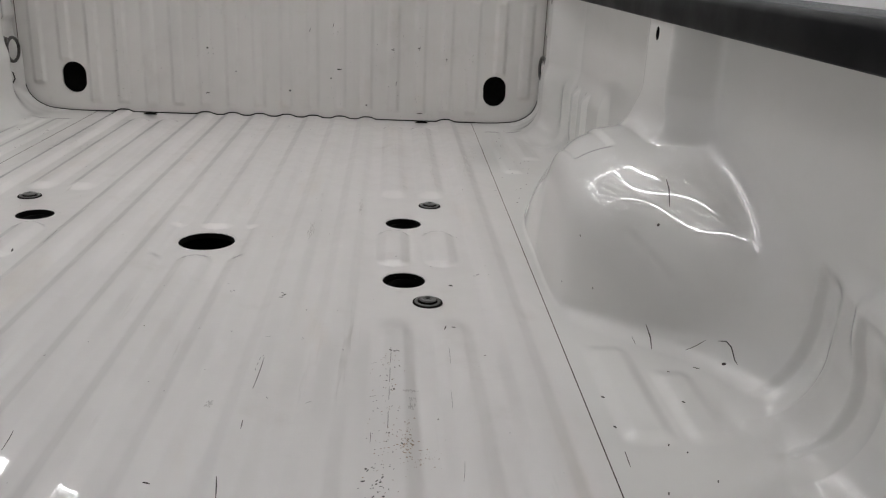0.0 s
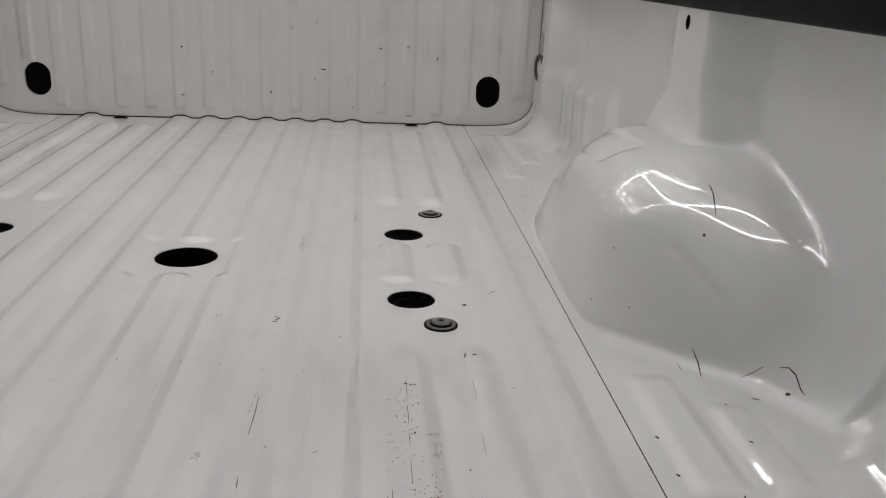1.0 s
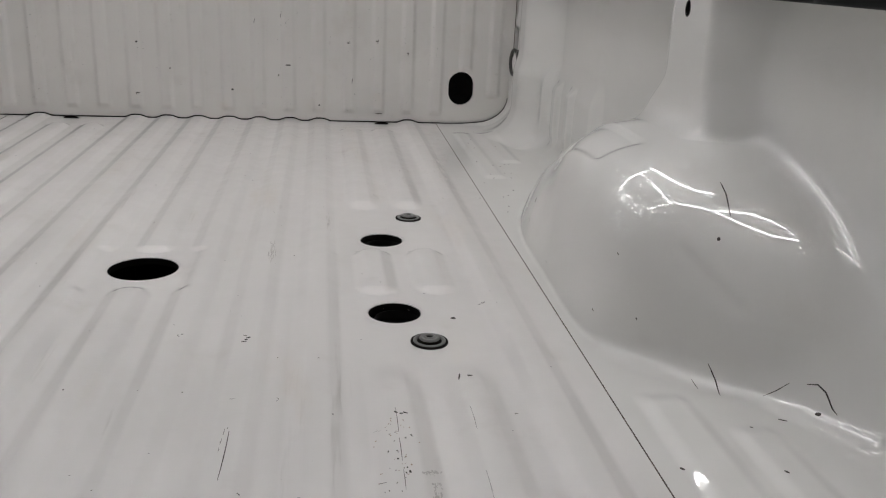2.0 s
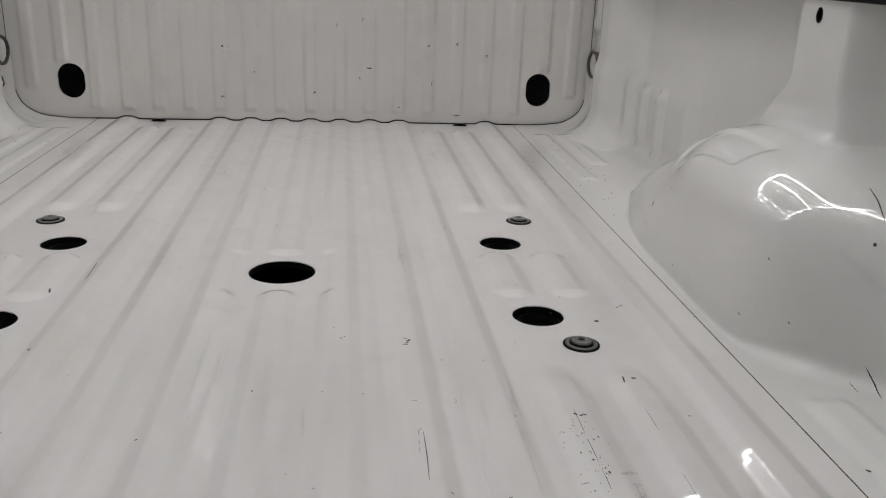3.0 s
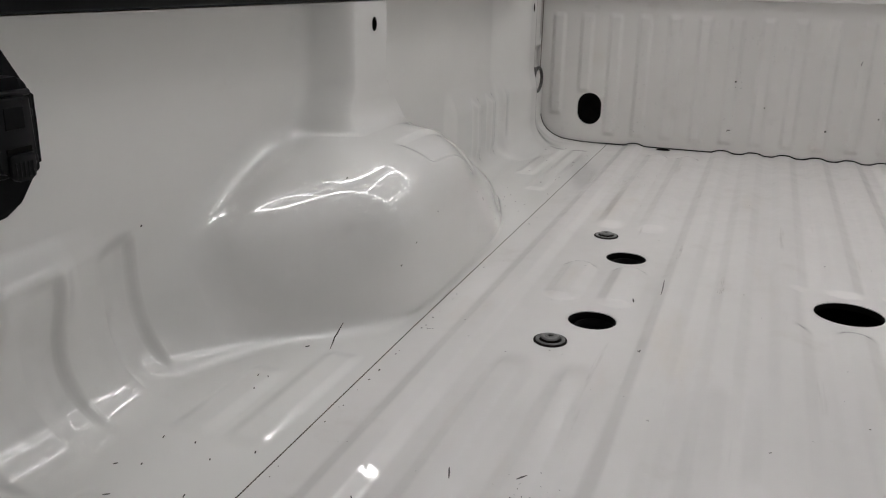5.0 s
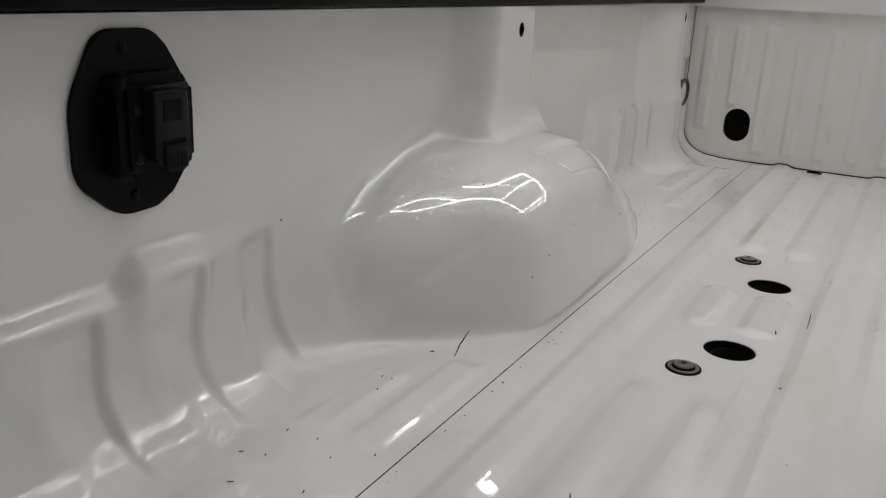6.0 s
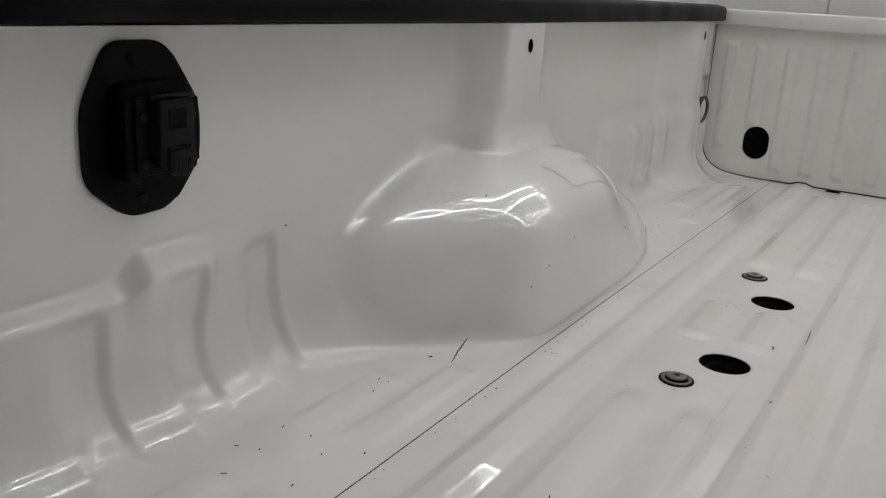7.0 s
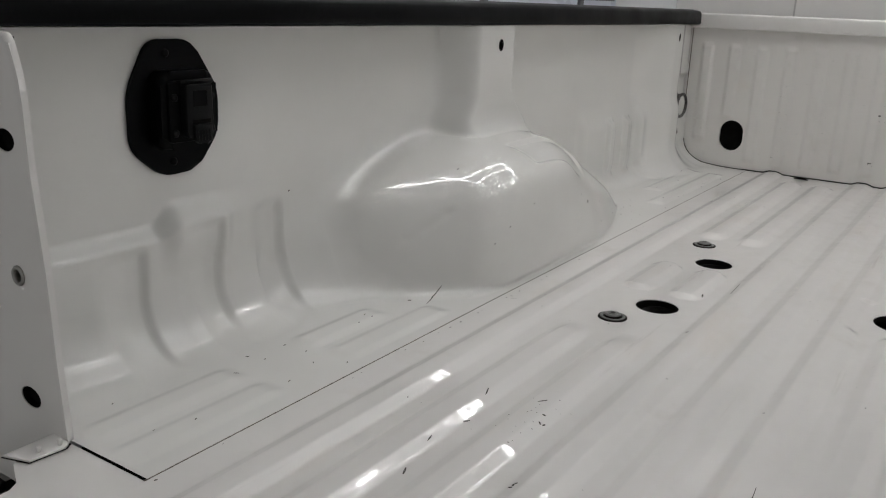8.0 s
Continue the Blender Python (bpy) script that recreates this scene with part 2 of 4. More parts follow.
def margin_height(u, y):
    """Height of the floor strip outside the seam, with its short pressed ribs."""
    z = 0.0015 + 0.0 * u
    for c, w, a, y_end in ((0.695, 0.015, 0.035, 0.235), (0.768, 0.015, 0.05, 0.235), (0.692, 0.020, 0.420, 0.640),
                       (0.768, 0.016, 0.420, 0.560), (0.700, 0.016, 1.78, 2.30), (0.775, 0.016, 1.95, 2.30)):
        z = z + (0.0042 if y_end < 1 else 0.0035) * slab(c - w * 0.7, c + w * 0.7, 0.022, u) * slab(a, y_end, 0.035, y)
    return z


def wall_depth(y, z):
    """Distance of the side wall from the bed's middle."""
    d = 0.928 + 0.0 * y
    lz = 0.184 + 0.024 * step(0.244, 0.290, y)
    lw = 0.014 + 0.006 * step(0.244, 0.290, y)
    low = 1 - step(lz - lw, lz + lw, z)
    d = d - (0.020 + 0.012 * slab(0.285, 0.360, 0.04, y) * step(0.11, 0.17, z)) * low * (1 - step(0.37, 0.50, y))
    for b in (0.212, 0.353, 0.506):  # pressed grooves: long run in, short run out
        g = step(b - 0.080, b - 0.016, y) * (1 - step(b, b + 0.018, y))
        d = d + 0.010 * g * (1 - step(lz - 0.035, lz - 0.006, z))
    cell = np.mod(y - 0.004, 0.1485) / 0.1485  # dished panel between one bead and the next
    d = d + 0.0085 * (4 * cell * (1 - cell) - 0.6) * slab(0.0, 0.58, 0.04, y) * (1 - step(0.05, 0.15, z))
    flare = 0.06 * (1 - step(0.26, 0.34, z))
    pillar = step(0.940, 1.038, y + flare * 0.5) ** 1.6 * (1 - step(1.172 + flare, 1.206 + flare * 1.5, y))
    d = d - 0.072 * pillar
    d = d - 0.063 * step(2.06, 2.27, y)
    foot = slab(1.74, 2.10, 0.06, y) * (1 - step(0.17, 0.25, z)) * step(0.02, 0.09, z)
    d = d - 0.018 * foot
    for b in (1.890, 2.016):  # raised beads over the front margin
        d = d - 0.013 * slab(b - 0.012, b + 0.012, 0.020, y) * (1 - step(0.180, 0.210, z)) * step(0.015, 0.07, z)
    d = d - 0.012 * step(2.085, 2.115, y) * (1 - step(0.19, 0.25, z))
    d = d + 0.020 * step(2.32, 2.41, y)
    d = d + 0.012 * step(2.338, 2.350, y) * (1 - step(0.292, 0.318, z)) * step(0.05, 0.16, z + 0.8 * (y - 2.35))
    d = d + 0.012 * step(2.462, 2.468, y) * step(0.335, 0.365, z)
    return d - np.maximum(d - 0.862, 0) * step(0.4752, 0.4772, z)


ARCH = [  # outward normal and a point of each face of the wheel arch
    ((-1.0, 0.02, 0.040), (0.6519, 1.10, 0.0)),
    ((-0.7525, -0.6586, 0.117), (0.6363, 0.7835, 0.0)),
    ((-0.6353, -0.7723, 0.0915), (0.7612, 0.6924, 0.0)),
    ((-0.945, 0.327, 0.36), (0.672, 1.385, 0.0)),
    ((-0.60, 0.80, 0.60), (0.80, 1.73, 0.0)),
    ((-0.4874, -0.096, 1.0), (0.73, 0.93, 0.2508)),
    ((-0.10, 0.0, 1.0), (0.86, 1.0, 0.2678)),
    ((-0.15, 0.50, 0.80), (0.76, 1.34, 0.215)),
]


def plane(face, u, y, z):
    n, p = Vector(face[0]).normalized(), face[1]
    return n.x * (u - p[0]) + n.y * (y - p[1]) + n.z * (z - p[2])


def arch_distance(u, y, z):
    """Distance to the wheel arch: a broad rear corner inboard, a tighter rear edge towards the wall."""
    out = step(0.7249, 0.8835, u)
    k = (0.0257 + 0.0084 * out + 0.010 * step(1.12, 1.32, y)) * (1 - 0.6 * step(1.08, 1.25, y) * (1 - step(0.05, 0.16, z)))
    slope = 0.9175 - 0.494 * out
    total = np.exp(np.clip((z - 0.1827 - 0.0461 * out - 0.05 * (u - 0.80) - slope * (y - 0.78)) / np.sqrt(1 + slope ** 2) / k, -60, 60))
    for f in ARCH:
        total = total + np.exp(np.clip(plane(f, u, y, z) / k, -60, 60))
    d = k * np.log(total)
    run = ((u - 0.738) * 0.068 - (z - 0.158) * 0.072) / 0.0098  # a faint slanting crease in the rear face
    off = ((u - 0.738) * 0.072 + (z - 0.158) * 0.068) / 0.099
    d = d + 0.0021 * np.exp(-(off / 0.011) ** 2) * step(-0.05, 0.2, run) * (1 - step(0.8, 1.0, run)) * (1 - step(0.80, 0.86, y))
    # a shallow trough along the top
    return d + 0.0055 * slab(0.706, 0.758, 0.016, u) * slab(1.03, 1.27, 0.035, y) * step(0.14, 0.18, z)


def side_field(u, y, z):
    """Positive in the air of the bed, negative behind the side panel."""
    a, b, r = wall_depth(y, z) - u, z - margin_height(u, y), 0.0935
    inner = np.minimum(a, b)
    end = np.maximum(r - (2.533 - y), 0) * step(0.66, 0.84, u) * (1 - step(0.19, 0.31, z))  # rounds into the headboard
    corner = r - np.sqrt(np.maximum(r - a, 0) ** 2 + np.maximum(r - b, 0) ** 2 + end ** 2)
    f = np.where(((a < r) & (b < r)) | ((end > 0) & (inner < r)), corner, inner)
    g = arch_distance(u, y, z)
    rear = 1 - step(0.72, 0.86, y)
    k = 0.006 + 0.028 * rear + 0.069 * step(0.79, 0.90, u) * rear
    k = k + (0.0150 + 0.037 * (1 - step(0.84, 1.00, y)) + 0.030 * step(0.95, 1.02, y) * step(0.79, 0.84, u) - k) * step(0.05, 0.16, z)
    h = np.clip(0.5 + 0.5 * (g - f) / k, 0, 1)
    return g * (1 - h) + f * h - k * h * (1 - h)


def side_surface():
    """Meets rays from an axis over the bed with the side panel: points, normals and faces."""
    ys = np.linspace(0.0045, LENGTH, 620)
    u0, z0 = 0.30, 0.50
    a0 = math.atan2(SEAM + 0.0007 - u0, z0 - 0.0015)
    a1 = math.atan2(0.862 - u0, z0 - 0.4775)
    ang = np.linspace(a0, a1, 340)
    Y, A = np.meshgrid(ys, ang, indexing="ij")
    du, dz = np.sin(A), -np.cos(A)
    t = np.full_like(Y, 0.28)
    for _ in range(46):
        f = side_field(u0 + du * t, Y, z0 + dz * t)
        t = t + np.clip(f, -0.02, 0.08) * 0.75
    P = np.stack([u0 + du * t, Y, z0 + dz * t], -1)
    e = 0.0007
    P[..., 2] = np.minimum(P[..., 2], 0.4775)
    N = np.stack([side_field(P[..., 0] + e * i, P[..., 1] + e * j, P[..., 2] + e * k) -
                  side_field(P[..., 0] - e * i, P[..., 1] - e * j, P[..., 2] - e * k)
                  for i, j, k in ((1, 0, 0), (0, 1, 0), (0, 0, 1))], -1)
    N /= np.linalg.norm(N, axis=-1, keepdims=True)
    return P, N


def quads(nu, nv):
    i = np.arange(nu * nv).reshape(nu, nv)
    return np.stack([i[:-1, :-1], i[:-1, 1:], i[1:, 1:], i[1:, :-1]], -1).reshape(-1, 4)


# ---- floor ----
def build_floor():
    xs = knots(RIBS, (-0.0375, -0.0355, -0.0335, -0.0315, -0.0295, -0.0195, -0.0175, -0.0155, -0.0135, -0.0115, 0.0, 0.0115, 0.0135, 0.0155, 0.0175, 0.0195, 0.0295, 0.0315, 0.0335, 0.0355, 0.0375), -SEAM + 0.0008, SEAM - 0.0008, 0.02)
    ys = knots((0.735, 0.765, 1.01, 1.04, 1.21, 1.49, 2.35), (-0.032, -0.026, -0.021, -0.016, -0.012, -0.008, -0.004, 0, 0.004, 0.008, 0.012, 0.016, 0.021, 0.026, 0.032), -0.045, LENGTH, 0.035)
    holes = [ellipse(*CENTRE, 0.0545, 0.0545)] + [ellipse(x, y, 0.0385, 0.0385) for x, y in PUCKS]
    v, faces = pierced(xs, ys, holes)
    x, y = v[:, 0], v[:, 1]
    z = floor_height(x, y)
    e = 0.0006
    n = np.stack([-(floor_height(x + e, y) - floor_height(x - e, y)) / (2 * e),
                  -(floor_height(x, y + e) - floor_height(x, y - e)) / (2 * e), np.ones_like(x)], -1)
    n /= np.linalg.norm(n, axis=1, keepdims=True)
    faces = [f if np.cross(v[f[1]] - v[f[0]], v[f[2]] - v[f[0]]) > 0 else f[::-1] for f in faces]
    ob = new("floor", mesh("floor", np.stack([x + seam_shift(x, y), y, z], -1), faces, PAINT_FLOOR, n))
    tagged(ob, "glossy white ribbed steel pickup bed floor, scuffed and scratched", "bed floor", kind="structure")
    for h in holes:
        # inner wall of the hole, its shade put in as near-black
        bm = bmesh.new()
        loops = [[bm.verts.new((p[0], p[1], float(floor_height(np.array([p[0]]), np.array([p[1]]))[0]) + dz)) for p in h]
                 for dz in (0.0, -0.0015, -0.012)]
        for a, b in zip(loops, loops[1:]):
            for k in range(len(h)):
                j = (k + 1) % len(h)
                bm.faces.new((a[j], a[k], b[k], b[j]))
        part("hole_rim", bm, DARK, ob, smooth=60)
        cx, cy = sum(p[0] for p in h) / len(h), sum(p[1] for p in h) / len(h)
        bm = bmesh.new()  # rolled edge of the hole
        rows = []
        for grow, dz in ((0.0045, 0.0), (0.0025, 0.0007), (0.0006, 0.0006), (-0.0002, -0.0010)):
            row = []
            for p in h:
                r = math.hypot(p[0] - cx, p[1] - cy)
                x, y = cx + (p[0] - cx) * (1 + grow / r), cy + (p[1] - cy) * (1 + grow / r)
                row.append(bm.verts.new((x, y, float(floor_height(np.array([x]), np.array([y]))[0]) + dz)))
            rows.append(row)
        for a, b in zip(rows, rows[1:]):
            for k in range(len(h)):
                j = (k + 1) % len(h)
                bm.faces.new((a[k], a[j], b[j], b[k]))
        part("rolled_edge", bm, PAINT, ob, smooth=70)
    return ob


floor = build_floor()

for sx, sy in SLOTS:  # pressed drain louvres
    bm = bmesh.new()
    n, z0 = 14, 0.0010
    front = [bm.verts.new((sx + 0.023 * math.cos(math.pi * i / n), sy - 0.012, z0 + 0.0105 * math.sin(math.pi * i / n))) for i in range(n + 1)]
    back = [bm.verts.new((sx + 0.020 * math.cos(math.pi * i / n), sy + 0.012, z0 - 0.001 + 0.004 * math.sin(math.pi * i / n))) for i in range(n + 1)]
    for i in range(n):
        bm.faces.new((front[i], front[i + 1], back[i + 1], back[i]))
    part("louvre", bm, PAINT_FLOOR, floor)
    # flat near-black face paints the shade of the opening
    bm = bmesh.new()
    lip = [bm.verts.new((sx + 0.0215 * math.cos(math.pi * i / n), sy - 0.0115, z0 + 0.0092 * math.sin(math.pi * i / n))) for i in range(n + 1)]
    bm.faces.new(lip)
    part("louvre_opening", bm, DARK, floor)

# underbody sheet below the holes and seams, near-black to paint their shade
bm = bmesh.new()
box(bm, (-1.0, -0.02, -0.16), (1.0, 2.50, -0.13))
underbody = tagged(part("underbody", bm, DARK), "underbody sheet below the bed floor, near-black as painted-in shade", "underbody", kind="structure")
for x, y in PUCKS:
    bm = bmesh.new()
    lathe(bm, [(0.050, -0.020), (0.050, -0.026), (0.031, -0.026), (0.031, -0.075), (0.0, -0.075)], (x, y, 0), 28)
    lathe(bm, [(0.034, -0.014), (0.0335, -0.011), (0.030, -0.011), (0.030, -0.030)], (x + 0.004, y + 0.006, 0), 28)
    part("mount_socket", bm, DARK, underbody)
for s in (-1, 1):
    bm = bmesh.new()
    for k in range(12):
        ya, yb = 0.004 + k * 0.2064, 0.004 + (k + 1) * 0.2064
        c = s * SEAM + float(seam_shift(np.array([s * SEAM]), np.array([(ya + yb) / 2]))[0])
        box(bm, (c - 0.005, ya, -0.012), (c + 0.005, yb, -0.0012))
    part("seam_sealer", bm, SEALER, underbody, "brown-grey seam sealer")

# ---- side walls ----
P, N = side_surface()
FACES = quads(P.shape[0], P.shape[1])
PILLAR_HOLES = ((1.116, 0.437, 0.0088, 0.0118), (2.294, 0.437, 0.006, 0.012))
for s, name, label in ((-1, "wall_left", "glossy white pressed steel bed side with wheel arch"),
                       (1, "wall_right", "glossy white pressed steel bed side with wheel arch, light scratches")):
    keep = np.ones(len(FACES), bool)
    cy = P[..., 1].reshape(-1)[FACES].mean(1)
    cz = P[..., 2].reshape(-1)[FACES].mean(1)
    cu = P[..., 0].reshape(-1)[FACES].mean(1)
    for y, z, ry, rz in PILLAR_HOLES:
        keep &= ~((((cy - y) / ry) ** 2 + ((cz - z) / rz) ** 2 < 1) & (cu > 0.8))
    q = P.reshape(-1, 3) * (s, 1, 1)
    low = 1 - step(0.004, 0.02, q[:, 2])
    q[:, 0] += low * seam_shift(q[:, 0], q[:, 1])
    n = N.reshape(-1, 3) * (s, 1, 1)
    f = FACES[keep][:, ::-1] if s < 0 else FACES[keep]
    wall = tagged(new(name, mesh(name, q, f, PAINT_SIDE, n)), label, "bed side", kind="structure")
    for y, z, ry, rz in PILLAR_HOLES:
        u = float(wall_depth(np.array([y]), np.array([z]))[0])
        # near-black rim and backing paint the shade inside the pillar hole
        bm = bmesh.new()
        rim = ellipse(0, 0, ry * 1.12, rz * 1.08, 28)
        inner = ellipse(0, 0, ry * 0.92, rz * 0.94, 28)
        rows = [[bm.verts.new((s * (u - d), y + a, z + b)) for a, b in o] for o, d in
                ((rim, -0.0006), (rim, 0.0004), (inner, 0.0004), (inner, -0.012))]
        for p, r in zip(rows, rows[1:]):
            for k in range(28):
                bm.faces.new((p[k], p[(k + 1) % 28], r[(k + 1) % 28], r[k]))
        bmesh.ops.recalc_face_normals(bm, faces=bm.faces)
        part("hole_rim", bm, DARK, wall, smooth=50)
        bm = bmesh.new()
        box(bm, (s * (u + 0.014), y - ry * 1.3, z - rz * 1.3), (s * (u + 0.017), y + ry * 1.3, z + rz * 1.3))
        part("hole_backing", bm, DARK, wall)
    bm = bmesh.new()  # outer skin of the bed side
    box(bm, (s * 0.965, 0.0, -0.35), (s * 1.000, 2.52, 0.475), 0.008)
    part("outer_skin", bm, PAINT, wall)

# ---- headboard ----
def head_relief(x, z):
    r = np.zeros_like(x)
    for k in range(-9, 10):
        low = 0.100 if abs(k) == 9 else (0.178 if abs(k) == 8 else 0.040)
        r = np.maximum(r, slab(-0.009, 0.009, 0.016, x - 0.0918 * k) * slab(low + 0.004, 0.404, 0.021, z))
    return -0.0068 * r


def build_head():
    top = 0.472
    xs = knots([0.0918 * k for k in range(-10, 11)], (-0.027, -0.0235, -0.020, -0.0165, -0.013, -0.009, 0.009, 0.013, 0.0165, 0.020, 0.0235, 0.027), -0.940, 0.940, 0.012)
    zs = knots((0.034, 0.094, 0.172, 0.414), (-0.0105, -0.007, -0.0035, 0, 0.0035, 0.007, 0.0105), 0.0, top, 0.03)
    zs = sorted(set(zs) | {0.004, 0.010})
    holes = [ellipse(-0.712, 0.1135, 0.040, 0.040, 44, 0.012), ellipse(0.722, 0.1135, 0.040, 0.040, 44, 0.012)]
    v, faces = pierced(xs, zs, holes)
    x, z = v[:, 0], v[:, 1]
    base = floor_height(x, np.full_like(x, LENGTH)) + 0.003
    base = np.where(np.abs(x) > 0.66, -0.001, base)
    y = HEAD + head_relief(x, z)
    e = 0.0006
    n = np.stack([(head_relief(x + e, z) - head_relief(x - e, z)) / (2 * e), -np.ones_like(x),
                  (head_relief(x, z + e) - head_relief(x, z - e)) / (2 * e)], -1)
    n /= np.linalg.norm(n, axis=1, keepdims=True)
    zz = z + base * np.clip(1 - z / 0.03, 0, 1)
    faces = [f if np.cross(v[f[1]] - v[f[0]], v[f[2]] - v[f[0]]) > 0 else f[::-1] for f in faces]
    ob = new("wall_front", mesh("wall_front", np.stack([x, y, zz], -1), faces, PAINT_HEAD, n))
    tagged(ob, "white ribbed steel bed headboard with small scratches", "headboard", kind="structure")
    for h in holes:
        bm = bmesh.new()
        loops = [[bm.verts.new((p[0], HEAD + dy, p[1])) for p in h] for dy in (0.0, 0.010)]
        for k in range(len(h)):
            j = (k + 1) % len(h)
            bm.faces.new((loops[0][k], loops[0][j], loops[1][j], loops[1][k]))
        part("hole_rim", bm, PAINT, ob, smooth=60)
    bm = bmesh.new()
    box(bm, (-0.955, HEAD - 0.020, top - 0.004), (0.955, HEAD + 0.045, 0.517), 0.007, 3)
    part("top_rail", bm, PAINT, ob, "white folded top edge")
    # near-black sheet paints the shade behind the headboard holes
    bm = bmesh.new()
    box(bm, (-0.95, HEAD + 0.030, -0.12), (0.95, HEAD + 0.036, 0.47))
    part("backing", bm, DARK, ob)
    for s in (-1, 1):
        bm = bmesh.new()
        box(bm, (s * 0.8835, HEAD - 0.0015, 0.035), (s * 0.8855, HEAD + 0.003, 0.468))
        part("side_seam", bm, SEALER, ob)
    return ob


head = build_head()
for s in (-1, 1):  # dark joint round the lower corners of the headboard
    rim = [p for p in P[-1] if p[2] < 0.085]
    bm = bmesh.new()
    tube(bm, [(s * p[0], p[1] + 0.001, p[2] + 0.0008) for p in rim[::4]], 0.0017, 6)
    part("corner_joint", bm, GAP, head, "dark gap along the corner")

# ---- rail caps ----
RAIL = [(0.856, 0.4795), (0.853, 0.483), (0.8545, 0.513), (0.859, 0.5205), (0.868, 0.5235), (0.880, 0.5245), (0.980, 0.5245),
        (0.990, 0.522), (1.002, 0.512), (1.006, 0.475), (1.002, 0.475), (0.998, 0.506), (0.985, 0.512), (0.875, 0.512), (0.862, 0.506), (0.8605, 0.4795)]


def swept(bm, outline, ys, s, squeeze=0.0):
    """Sweeps an outline of (x, z) along y; the end rows are drawn in a little."""
    n, last = len(outline), len(ys) - 1
    mid = sum(u for u, _ in outline) / n
    rows = [[bm.verts.new((s * (u if 0 < t < last else mid + (u - mid) * (1 - squeeze)), y, z)) for u, z in outline] for t, y in enumerate(ys)]
    for p, r in zip(rows, rows[1:]):
        for k in range(n):
            bm.faces.new((p[k], p[(k + 1) % n], r[(k + 1) % n], r[k]))
    bm.faces.new(rows[0])
    bm.faces.new(rows[-1][::-1])
    bmesh.ops.recalc_face_normals(bm, faces=bm.faces)


for s in (-1, 1):
    cap = empty("rail_cap", (s * 0.93, 1.23, 0.4795))
    low, inset = (0.009, 0.006) if s > 0 else (0.0, 0.0)
    bm = bmesh.new()
    drop = 0.009 if s > 0 else 0.0
    swept(bm, [(u - inset, z - low - (drop if z < 0.49 and u < 0.9 else 0)) for u, z in RAIL], (0.0, 0.006, 0.8, 1.6, 2.452, 2.460), s, 0.015)
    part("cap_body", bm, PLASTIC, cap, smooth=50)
    for k in range(7):
        a = 0.876 + 0.015 * k
        bm = bmesh.new()
        swept(bm, [(a - inset + p, q - low) for p, q in ((0, 0.5235), (0.0015, 0.5262), (0.003, 0.5268), (0.009, 0.5268), (0.0105, 0.5262), (0.012, 0.5235))], (0.012, 0.016, 1.2, 2.440, 2.446), s, 0.3)
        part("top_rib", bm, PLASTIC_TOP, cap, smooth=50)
    tagged(cap, "black plastic bed rail cap with ribbed top", "rail cap", "bed rail caps")

# ---- rear posts and tailgate ----
POST = [(1.0, -0.10), (0.79, -0.10), (0.778, -0.004), (0.786, 0.10), (0.790, 0.20), (0.796, 0.26), (0.803, 0.32), (0.805, 0.40), (0.809, 0.432), (0.824, 0.475), (1.0, 0.475)]
POST_HOLES = [(0.848, 0.356, 0.017), (0.847, 0.196, 0.009), (0.848, 0.039, 0.0175)]


def oval(r):
    """The large bolt holes are wider than high."""
    return Matrix.Diagonal((1.18, 1.0, 0.78, 1)) if r > 0.012 else Matrix()


